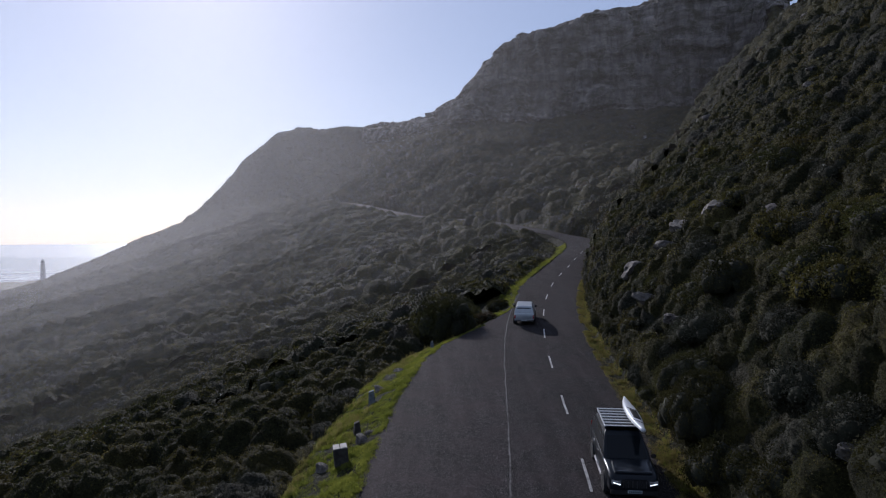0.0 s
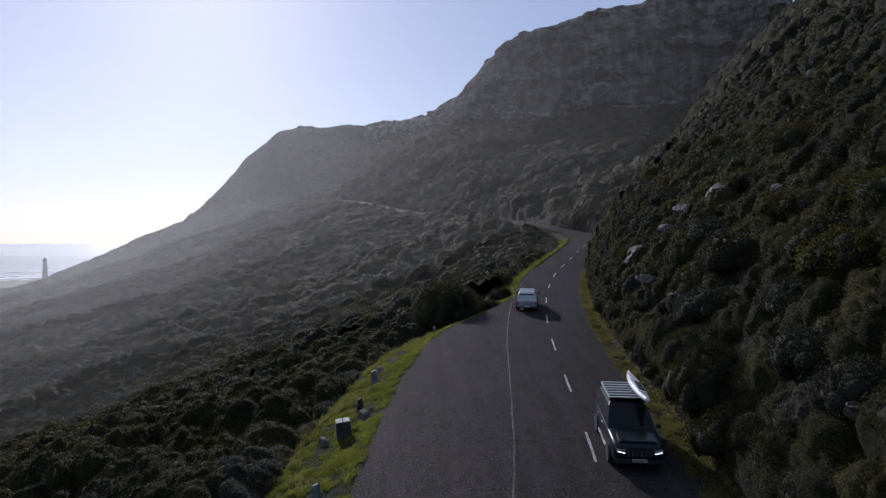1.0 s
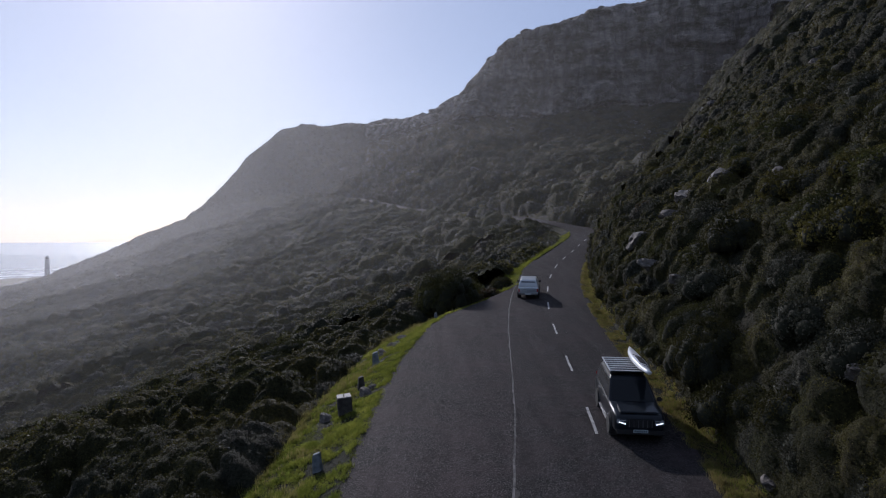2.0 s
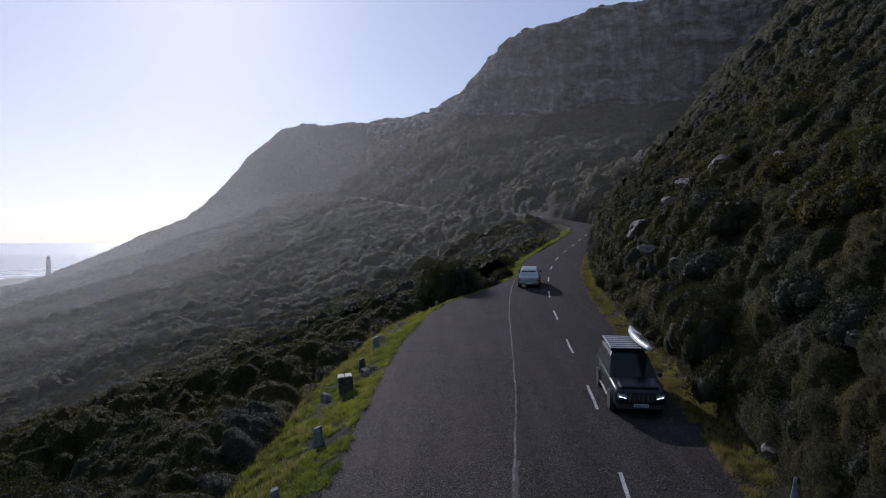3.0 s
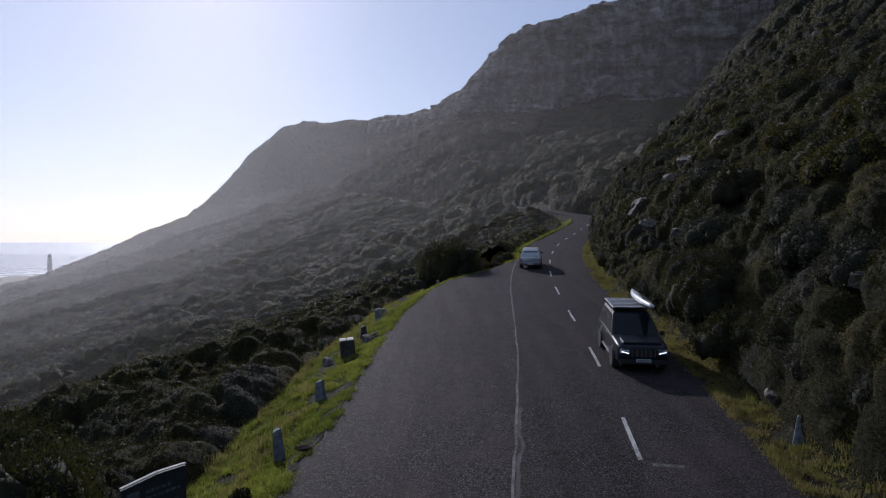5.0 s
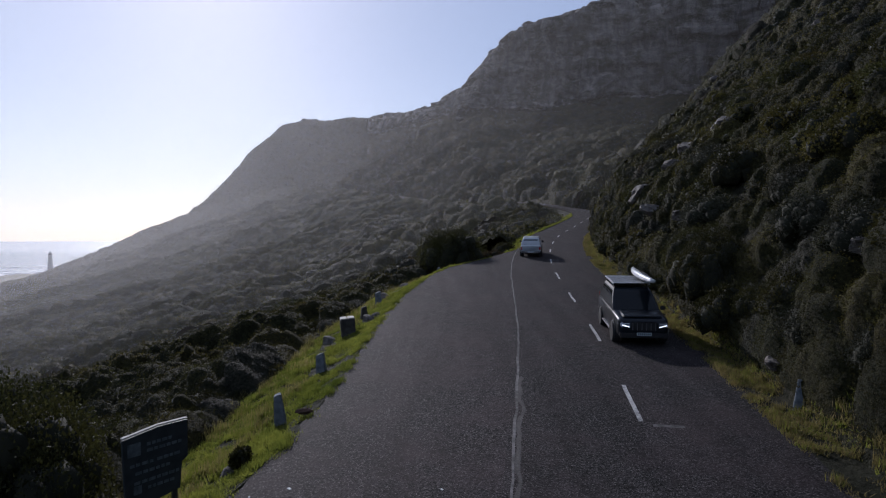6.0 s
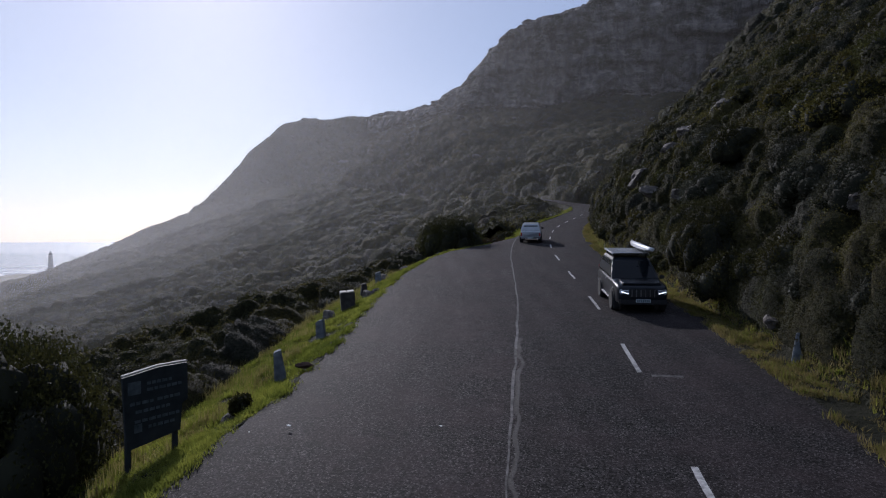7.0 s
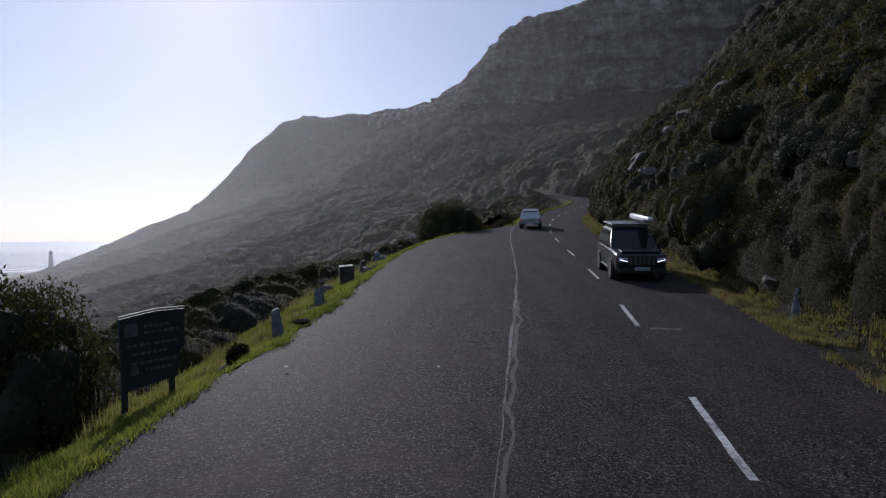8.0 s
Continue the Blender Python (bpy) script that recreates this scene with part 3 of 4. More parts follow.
# bushes that stand out, each in its own place: kind, x, y, radius, height share
for kind, x, y, r, tall, base in [
        (6, -0.4, 49.6, 2.9, 1.3, 2.4), (4, 3.4, 53.0, 1.3, 0.95, 2.6), (0, 5.0, 58.5, 1.4, 1.0, None), (0, 1.9, 56.0, 1.7, 1.0, 2.4), (6, -9.4, 11.2, 2.3, 1.55, -1.2), (7, -11.2, 13.8, 2.6, 1.45, -1.6),
        (7, -7.9, 8.2, 1.7, 0.9, -1.5), (7, -13.5, 51, 3.0, 0.85, -2.6), (7, -10.0, 49, 2.2, 0.8, None), (0, -7.0, 40, 1.5, 0.9, None), (7, -9.5, 33, 2.0, 0.9, None), (6, -12, 36, 2.2, 1.0, None), (3, -15.5, 29, 2.2, 0.7, None),
        (0, -9.0, 19.5, 1.4, 1.0, None), (7, 10.0, 23.5, 1.9, 1.5, None), (6, 10.6, 26.0, 1.8, 1.3, None), (0, 9.3, 20.8, 1.3, 1.3, None), (3, 11.4, 19.4, 1.5, 1.1, None),
        (0, 9.6, 17.6, 1.2, 1.2, None), (3, 10.9, 16.4, 1.3, 1.1, None), (0, -5.6, 46.5, 1.4, 0.8, None), (5, -8.4, 27.5, 0.9, 0.9, None), (2, -7.4, 23.0, 0.7, 0.9, None), (2, -8.2, 24.4, 0.8, 0.9, None)]:
    p = slope_at(x, y)
    put_bush(kind, (x, y, p[2] if base is None else base), r, tall)

for k in range(80):     # scrub leaning over the foot of the bank
    s = 2.2 + 0.045 * k
    p = upper(s, RNG.uniform(1.25, 2.6) / 115)
    r = RNG.uniform(0.5, 1.05)
    if free(p, r, 0.5) and not (13.2 < p[1] < 15.6 and p[0] < 8.7):
        put_bush(int(RNG.choice([0, 0, 1, 2, 3])), p, r, RNG.uniform(0.9, 1.35))
for k in range(3600):   # the slope above the road
    s, d = (RNG.uniform(2.3, 3.7), RNG.uniform(1.5, 20)) if k < 1800 else (RNG.uniform(3.5, 5.6), RNG.uniform(1.5, 20))
    u = d / 115.0
    r = RNG.uniform(0.9, 2.0) if d > 3.5 else RNG.uniform(0.5, 1.0)
    p = upper(s, u)
    if free(p, r, 0.55) and len(taken) < (170 if k < 1800 else 215):
        put_bush(int(RNG.choice([0, 0, 0, 1, 1, 2, 3, 3, 5])), p, r, RNG.uniform(0.85, 1.2))
for k in range(1300):    # the slope below
    s, d = (RNG.uniform(2.3, 3.6), RNG.uniform(4.3, 20)) if k < 650 else (RNG.uniform(3.4, 5.2), RNG.uniform(4.3, 20))
    p = lower(s, d / 108.0)
    r = RNG.uniform(0.5, 1.3)
    if free(p, r, 0.6) and len(taken) < (255 if k < 650 else 285):
        put_bush(int(RNG.choice([0, 0, 1, 1, 2, 3, 4, 5])), p, r, RNG.uniform(0.65, 0.95))


# ---- close scrub over the slopes: one rolling canopy of clumps, with leaves over the nearer part ----
GROUND = np.array(ground_rows)
ZERO = len(US_DOWN) + 3      # column of the asphalt's right edge


def hashed(ix, iy, seed):
    h = (ix.astype(np.int64) * 374761393 + iy.astype(np.int64) * 668265263 + seed * 974634777) & 0x7FFFFFFF
    h = ((h ^ (h >> 13)) * 1274126177) & 0x7FFFFFFF
    return ((h ^ (h >> 16)) & 0xFFFF) / 65535.0


def domes(x, y, z, cell, seed, lo, hi):
    """Height of a field of rounded clumps, and a number of its own for each clump."""
    cx, cy, cz = np.floor(x / cell), np.floor(y / cell), np.floor(z / cell)
    best, own = np.zeros_like(x), np.zeros_like(x)
    for dx, dy, dz in itertools.product((-1, 0, 1), repeat=3):
        ix, iy, key = cx + dx, cy + dy, (cz + dz) * 7919
        r = cell * (lo + (hi - lo) * hashed(ix + key, iy, seed + 2))
        d = ((ix + hashed(ix + key, iy, seed)) * cell - x) ** 2 + ((iy + hashed(ix + key, iy, seed + 1)) * cell - y) ** 2 + ((cz + dz + hashed(ix, iy + key, seed + 4)) * cell - z) ** 2
        h = r * np.sqrt(np.maximum(0, 1 - d / r ** 2))
        own = np.where(h > best, hashed(ix + key, iy, seed + 3), own)
        best = np.maximum(best, h)
    return best, own


def waves(x, y, size, seed):
    """Soft noise between 0 and 1."""
    fx, fy = x / size, y / size
    ix, iy = np.floor(fx), np.floor(fy)
    u, v = fx - ix, fy - iy
    u, v = u * u * (3 - 2 * u), v * v * (3 - 2 * v)
    a, b, c, d = (hashed(ix + i, iy + j, seed) for i, j in ((0, 0), (1, 0), (0, 1), (1, 1)))
    return (a * (1 - u) + b * u) * (1 - v) + (c * (1 - u) + d * u) * v


def resampled(s0, s1, j0, j1, step):
    """The ground between two stations and two columns, at an even step."""
    row = np.interp([s0, s1], STEPS, np.arange(len(STEPS)))
    part_rows = GROUND[int(row[0]):int(math.ceil(row[1])) + 1][:, j0:j1 + 1]
    run_i = np.linalg.norm(np.diff(part_rows, axis=0), axis=2)
    run_i = np.concatenate([[0], np.cumsum(np.quantile(run_i, 0.7, axis=1))])
    run_j = np.linalg.norm(np.diff(part_rows, axis=1), axis=2)
    run_j = np.concatenate([[0], np.cumsum(np.quantile(run_j, 0.7, axis=0))])
    fi = np.interp(np.arange(0, run_i[-1], step), run_i, np.arange(len(run_i)))
    fj = np.interp(np.arange(0, run_j[-1], step), run_j, np.arange(len(run_j)))
    i, j = np.minimum(fi.astype(int), len(run_i) - 2), np.minimum(fj.astype(int), len(run_j) - 2)
    a, b = (fi - i)[:, None, None], (fj - j)[None, :, None]
    g = part_rows
    return (g[i][:, j] * (1 - b) + g[i][:, j + 1] * b) * (1 - a) + (g[i + 1][:, j] * (1 - b) + g[i + 1][:, j + 1] * b) * a


def grid_faces(h, w, up=True):
    k = np.arange(h * w).reshape(h, w)
    f = np.stack([k[:-1, :-1], k[1:, :-1], k[1:, 1:], k[:-1, 1:]], -1).reshape(-1, 4)
    return f if up else f[:, ::-1]


def grid_normals(p):
    n = np.cross(np.gradient(p, axis=0), np.gradient(p, axis=1))
    n /= np.linalg.norm(n, axis=2)[..., None] + 1e-9
    return n * np.sign(n[..., 2:3] + 1e-9)


def canopy(side, s0, s1, d0, d1, step, cell, tall, label, leaves=0, leaf=0.06, seed=0, rise=2.0, near=1.2):
    """Scrub from d0 to d1 metres off the asphalt (by column), its clumps about cell metres across."""
    reach = [u * (115 if side > 0 else 125) for u in (US_UP if side > 0 else US_DOWN)]
    k0, k1 = int(np.searchsorted(reach, d0)), int(np.searchsorted(reach, d1))
    k1 = min(k1, len(reach) - 1)
    j0, j1 = (ZERO + k0, ZERO + k1) if side > 0 else (len(US_DOWN) - 1 - k1, len(US_DOWN) - 1 - k0)
    p = resampled(s0, s1, j0, j1, step)
    x, y, z = p[..., 0].copy(), p[..., 1].copy(), p[..., 2].copy()
    wx, wy = x + cell * 0.5 * (waves(x, y, cell * 0.8, 91) - 0.5), y + cell * 0.5 * (waves(x, y, cell * 0.8, 92) - 0.5)
    big, own = domes(wx, wy, z, cell, 11, 0.5, 0.98)
    lobe, _ = domes(wx, wy, z, cell * 0.36, 21, 0.5, 0.9)
    knob, _ = domes(x, y, z, cell * 0.15, 31, 0.5, 0.9)
    size = 0.5 + 0.9 * waves(x, y, cell * 3.5, 41)
    h = tall * (big * size + 0.9 * lobe * (0.35 + 0.65 * np.minimum(big / cell * 2, 1)) + 0.8 * knob) - 0.25 * cell * tall
    out = np.linalg.norm(p - (p[:, :1] if side > 0 else p[:, -1:]), axis=2)
    ramp = np.clip(out / rise, 0, 1) ** 0.6
    way = grid_normals(p) + (0, 0, 0.35)
    way /= np.linalg.norm(way, axis=2)[..., None]
    p = p + way * (np.maximum(h, -0.1) * ramp - 0.12 * (1 - ramp))[..., None]
    me = array_mesh("scrub", p.reshape(-1, 3), grid_faces(*p.shape[:2], up=grid_up(p)), M["canopy"])
    me.polygons.foreach_set("use_smooth", np.ones(len(me.polygons), bool))
    own = np.clip(0.62 * own + 0.5 * waves(x, y, cell * 6, 51) - 0.08, 0, 1)
    me.attributes.new("clump", "FLOAT", "POINT").data.foreach_set("value", own.ravel().astype(np.float32))
    tagged(new("scrub", me), label, "scrub", kind="stuff")
    if leaves:
        rng = np.random.default_rng(seed)
        n = grid_normals(p).reshape(-1, 3)
        flat = p.reshape(-1, 3)
        weight = 1.0 / (np.hypot(flat[:, 0], flat[:, 1]) + 4.0) ** near * (big.ravel() > 0.05 * cell)
        pick = rng.choice(len(flat), leaves, p=weight / weight.sum())
        q, nn = flat[pick] + rng.normal(size=(leaves, 3)) * step * 0.4, n[pick]
        q = q + nn * rng.uniform(0.0, leaf * 0.9, (leaves, 1))
        a = nn * 0.7 + rng.normal(size=(leaves, 3)) * 0.55
        a /= np.linalg.norm(a, axis=1)[:, None]
        b = np.cross(a, rng.normal(size=(leaves, 3)))
        b /= np.linalg.norm(b, axis=1)[:, None]
        r = leaf * rng.uniform(0.5, 1.2, (leaves, 1)) * np.clip(np.hypot(q[:, :1], q[:, 1:2]) / 28, 0.6, 2.0)
        tri = np.stack([q - a * r * 0.5 - b * r * 0.5, q - a * r * 0.5 + b * r * 0.5, q + a * r], 1)
        kind = own.ravel()[pick]
        for name, lo, hi, what in (("leaf", -1, 0.40, "dark green"), ("olive", 0.40, 0.60, "olive green"), ("leaf", 0.60, 0.72, "dark green"), ("grey", 0.72, 0.92, "silvery grey-green"), ("russet", 0.92, 2, "brown heathy")):
            t = tri[(kind >= lo) & (kind < hi)].reshape(-1, 3)
            if len(t):
                tagged(new("leaves", array_mesh("leaves", t, np.arange(len(t)).reshape(-1, 3), M[name])), what + " leaves of the scrub on the slope", "scrub", kind="stuff")


def grid_up(p):
    n = np.cross(p[1, 0] - p[0, 0], p[0, 1] - p[0, 0])
    return n[2] > 0


canopy(1, 1.9, 5.6, 1.0, 42, 0.16, 1.55, 0.85, "dark rounded scrub crowding the bank above the road", 460000, 0.055, 1, 2.6, 1.9)
canopy(1, 1.9, 5.6, 38, 300, 0.42, 2.2, 0.95, "dark rounded scrub high on the slope", 80000, 0.10, 2, 0.5)
canopy(1, 5.6, 8.4, 0.5, 300, 0.45, 2.4, 1.0, "dark scrub over the slope above the bend", 80000, 0.10, 3)
canopy(1, 8.4, 14.9, 0.4, 91, 0.9, 3.4, 1.0, "hazy dark scrub under the cliffs", 90000, 0.16, 7, near=0.3)
canopy(1, 11.9, 14.9, 88, 125, 0.9, 3.0, 0.7, "hazy dark scrub along the mountain's crest", rise=1.0)
canopy(-1, 1.9, 4.9, 3.2, 40, 0.17, 1.9, 1.0, "dark rounded scrub below the verge", 380000, 0.055, 4, 1.6, 2.1)
canopy(-1, 1.9, 4.9, 36, 140, 0.42, 2.5, 1.0, "low scrub down the seaward slope", 90000, 0.12, 5, 0.5, 0.5)
canopy(-1, 4.9, 8.2, 1.0, 140, 0.42, 2.4, 1.0, "low scrub below the bend", 110000, 0.10, 6, near=0.6)
canopy(-1, 8.2, 14.9, 0.3, 140, 0.9, 3.2, 0.95, "hazy low scrub down the seaward slope", 90000, 0.16, 8, 1.0, 0.3)

# the cliff band: beds stepping back and forth, split by upright cracks
col = [ZERO + k for k, u in enumerate(US_UP) if 0.775 <= u <= 1.03]
p = resampled(8.35, 12.0, col[0], col[-1], 0.8)
x, y, z = p[..., 0], p[..., 1], p[..., 2]
way = grid_normals(p)
flat = way * (1, 1, 0)
flat /= np.linalg.norm(flat, axis=2)[..., None] + 1e-6
run = x * 0.8 - y * 0.6
beds = np.floor(z / 5.0 + 1.6 * waves(run, z, 30, 61)) * 1.0
jut = 2.4 * hashed(beds, np.zeros_like(beds), 71) + 2.2 * hashed(np.floor(run / 5 + 2 * waves(run, z, 9, 63)), beds, 72) + 9.0 * (waves(run, z * 0.25, 17, 64) - 0.5) + 2.0 * waves(run, z * 0.4, 4, 65)
steep = np.clip((0.72 - way[..., 2]) / 0.2, 0, 1)
p += flat * (jut * steep)[..., None] + np.stack([0 * x, 0 * x, 1.6 * waves(x, y, 4.0, 66) + 0.9 * domes(x, y, z, 3.0, 67, 0.4, 0.8)[0] * (1 - steep) - 0.15], -1)
face_grid = array_mesh("cliff", p.reshape(-1, 3), grid_faces(*p.shape[:2], up=grid_up(p)), M["cliff"])
tagged(new("cliff", face_grid), "bedded grey sandstone cliff along the mountain's crest", "cliff", kind="structure")


# grass on the verges
def grass(name, places, height, mat, seed, label):
    rng = np.random.default_rng(seed)
    n, k = len(places), 11
    root = np.repeat(np.array(places), k, 0) + rng.normal(size=(n * k, 3)) * (0.07, 0.07, 0.0)
    tip = root + rng.normal(size=(n * k, 3)) * (0.05, 0.05, 0.01) + np.stack([np.zeros(n * k), np.zeros(n * k), height * rng.uniform(0.4, 1.2, n * k) * np.repeat(np.array([0.55 + 2.0 * max(0.0, 0.3 + rough(p[0], p[1], 0.8, 12.0)) for p in places]), k)], 1)
    side = rng.normal(size=(n * k, 3)) * (1, 1, 0)
    side *= 0.012 / np.linalg.norm(side, axis=1)[:, None]
    v = np.stack([root - side - (0, 0, 0.03), root + side - (0, 0, 0.03), tip], 1).reshape(-1, 3)
    ob = new(name, array_mesh(name, v, np.arange(len(v)).reshape(-1, 3), mat))
    return tagged(ob, label, "grass", kind="stuff")


def verge(n, side, s0, s1, d0, d1, span, patchy=-0.2):
    out = []
    while len(out) < n:
        p = side(RNG.uniform(s0, s1), RNG.uniform(d0, d1) / span)
        if rough(p[0], p[1], 1.6, 6.0) > patchy + RNG.uniform(-0.2, 0.2):
            out.append(p)
    return out


grass("grass", verge(30000, lower, 2.1, 4.1, -0.05, 4.0, 125, -0.3), 0.065, M["grass"], 3, "bright green sunlit grass along the layby's edge")
grass("grass", verge(2500, lower, 4.3, 7.2, 0.0, 1.6, 108, -0.1), 0.2, M["grass"], 4, "green grass along the road's edge")
grass("grass", verge(1800, lower, 2.1, 4.3, 1.5, 4.6, 125, 0.1), 0.2, M["dry"], 5, "dry yellowish grass on the verge")
grass("grass", verge(11000, upper, 2.0, 5.5, -0.15, 1.3, 115, -0.2), 0.085, M["dry"], 6, "yellow-green grass at the foot of the bank")
grass("grass", verge(5500, upper, 2.0, 5.5, -0.1, 1.5, 115, -0.1), 0.075, M["grass"], 8, "green grass at the foot of the bank")


# rocks
def rock_mesh(seed, cuts=9):
    """A stone broken along planes: a sphere cut flat on several sides, then roughened."""
    rng = np.random.default_rng(seed)
    bm = bmesh.new()
    bmesh.ops.create_icosphere(bm, subdivisions=3, radius=1.0)
    planes = [(Vector(v).normalized(), d) for v, d in zip(rng.normal(size=(cuts, 3)), rng.uniform(0.5, 0.82, cuts))]
    for v in bm.verts:
        for n, d in planes:
            k = v.co.dot(n) - d
            if k > 0:
                v.co -= n * k
        v.co += v.co.normalized() * 0.16 * noise.fractal(v.co * 2.1 + Vector((seed * 3.7, 0, 0)), 0.8, 2.0, 4)
    me = bpy.data.meshes.new("rock")
    bm.to_mesh(me)
    bm.free()
    me.materials.append(M["rock"])
    return me


ROCKS = [rock_mesh(i) for i in range(7)]


def put_rock(p, r, shape=(1.3, 1.0, 0.75), label="pale grey weathered sandstone boulder among the scrub"):
    ob = new("boulder", ROCKS[RNG.integers(len(ROCKS))])
    ob.matrix_world = Matrix.Translation(p) @ pose(0, 0, 0, RNG.uniform(-20, 20), RNG.uniform(-20, 20), RNG.uniform(0, 360)) @ Matrix.Diagonal((r * shape[0], r * shape[1], r * shape[2], 1))
    return tagged(ob, label, "rock", "boulders on the slope")


for x, y, r, lift in [(13.4, 43.0, 1.3, 0.9), (18.4, 33.6, 0.8, 0.5), (9.7, 14.1, 0.6, 0.1), (10.3, 15.2, 0.5, 0.3), (8.9, 14.6, 0.45, 0.1), (9.2, 13.6, 0.4, 0.1), (15.0, 40.5, 1.0, 0.8), (16.3, 41.5, 1.1, 0.8),
                      (14.6, 38.0, 0.9, 0.7), (17.5, 39.0, 1.2, 0.7), (12.3, 37.0, 0.8, 0.6), (11.8, 31.5, 0.6, 0.7), (10.4, 15.6, 0.5, 0.6), (9.0, 12.2, 0.55, 0.2), (11.6, 13.2, 0.8, 0.5), (8.6, 16.6, 0.4, 0.1)]:
    p = slope_at(x, y)
    put_rock((p[0], p[1], p[2] + 0.7 * lift + (0.45 if y > 25 else 0.1)), 0.8 * r, (1.5, 1.0, 0.7))
for _ in range(42):
    s, d = RNG.uniform(2.4, 8.3), RNG.uniform(6, 108)
    p = upper(s, d / 115)
    r = RNG.uniform(0.25, 0.65) * (1 + d / 90)
    put_rock((p[0], p[1], p[2] + 0.5 + 0.4 * r), r, (RNG.uniform(0.9, 1.7), 1.0, RNG.uniform(0.6, 1.0)))
for _ in range(60):
    p = upper(RNG.uniform(8.6, 13.0), RNG.uniform(0.1, 0.8))
    r = RNG.uniform(0.8, 2.2)
    put_rock((p[0], p[1], p[2] + 0.5 + 0.35 * r), r, label="grey boulder fallen from the cliff")


# ---- road markings ----
def ribbon(name, y0, y1, off, width, mat, parent, label="", n=10, waver=0.0, lift=0.005, drift=0.0):
    vs = []
    for i in range(n + 1):
        y = y0 + (y1 - y0) * i / n
        k = waver * rough(y, off, 1.1, 2.0) + drift * max(0.0, (13 - y) / 9)
        vs += [on_road(y, off - width / 2 + k, lift)[0], on_road(y, off + width / 2 + k * 0.7, lift)[0]]
    ob = mesh_object(name, vs, [(2 * i, 2 * i + 1, 2 * i + 3, 2 * i + 2) for i in range(n)], mat, parent)
    return tagged(ob, label)


for k in range(16):
    y = -6.9 + 7.48 * k
    if y < 105:
        ribbon("lane_dash", y - 1.6, y + 1.05, 0.0, 0.11, M["line"], road, n=8, waver=0.02)
ribbon("asphalt_seam", -20, 17, -2.82, 0.11, M["seam"], road, "rough pale seam beside the layby", n=150, waver=0.16, lift=0.003, drift=0.18)
ribbon("edge_line", -20, 62, -2.93, 0.07, M["faded"], road, "worn pale edge line along the layby", n=160, waver=0.06, drift=0.22)
ribbon("paint_mark", 13.65, 13.8, 0.58, 0.7, M["faded"], road, "short faded white mark", n=2, waver=0.0)


# ---- small building helpers ----
def box_bm(size, at=(0, 0, 0), bevel=0.01, taper=(1, 1), shift=(0, 0)):
    """A bevelled block standing on at; taper and shift shape its top."""
    bm = bmesh.new()
    bmesh.ops.create_cube(bm, size=1.0)
    for v in bm.verts:
        top = v.co.z > 0
        v.co = Vector((v.co.x * size[0] * (taper[0] if top else 1) + (shift[0] if top else 0), v.co.y * size[1] * (taper[1] if top else 1) + (shift[1] if top else 0), (v.co.z + 0.5) * size[2])) + Vector(at)
    if bevel:
        bmesh.ops.bevel(bm, geom=list(bm.edges), offset=bevel, segments=2, affect="EDGES", clamp_overlap=True)
    return bm


def lathe(profile, n=28, axis="x", at=(0, 0, 0)):
    """Turned about an axis: profile rows of (radius, along)."""
    bm = bmesh.new()
    rings = []
    for r, h in profile:
        ring = []
        for k in range(n):
            a = 2 * math.pi * k / n
            c = (h, r * math.cos(a), r * math.sin(a)) if axis == "x" else (r * math.cos(a), r * math.sin(a), h)
            ring.append(bm.verts.new(Vector(c) + Vector(at)))
        rings.append(ring)
    for a, b in zip(rings, rings[1:]):
        for k in range(n):
            bm.faces.new((a[k], a[(k + 1) % n], b[(k + 1) % n], b[k]))
    bm.faces.new(rings[0])
    bm.faces.new(rings[-1])
    bmesh.ops.recalc_face_normals(bm, faces=bm.faces)
    return bm


def hull(sections):
    """Skin over rings with the same number of points, closed at both ends."""
    bm = bmesh.new()
    rings = [[bm.verts.new(p) for p in ring] for ring in sections]
    n = len(rings[0])
    for a, b in zip(rings, rings[1:]):
        for k in range(n):
            bm.faces.new((a[k], a[(k + 1) % n], b[(k + 1) % n], b[k]))
    bm.faces.new(rings[0])
    bm.faces.new(rings[-1])
    bmesh.ops.recalc_face_normals(bm, faces=bm.faces)
    return bm


def rounded(hw, lo, hi, r, k=3):
    """A rounded rectangle as (across, along) pairs."""
    out = []
    for cx, cy, a0 in ((hw - r, hi - r, 0), (-hw + r, hi - r, 90), (-hw + r, lo + r, 180), (hw - r, lo + r, 270)):
        for i in range(k + 1):
            a = radians(a0 + 90 * i / k)
            out.append((cx + r * math.cos(a), cy + r * math.sin(a)))
    return out


def panel(corners, u0, u1, v0, v1, lift=0.008, thick=0.012):
    """A slab lying on a four-cornered face, between shares of its width and height."""
    a, b, c, d = [Vector(p) for p in corners]   # lower left, lower right, upper right, upper left, seen from outside
    n = (b - a).cross(d - a).normalized()

    def at(u, v):
        return (a * (1 - u) + b * u) * (1 - v) + (d * (1 - u) + c * u) * v
    pts = [at(u0, v0), at(u1, v0), at(u1, v1), at(u0, v1)]
    bm = bmesh.new()
    lo, hi = [bm.verts.new(p - n * thick) for p in pts], [bm.verts.new(p + n * lift) for p in pts]
    bm.faces.new(hi)
    bm.faces.new(lo[::-1])
    for k in range(4):
        bm.faces.new((lo[k], lo[(k + 1) % 4], hi[(k + 1) % 4], hi[k]))
    return bm


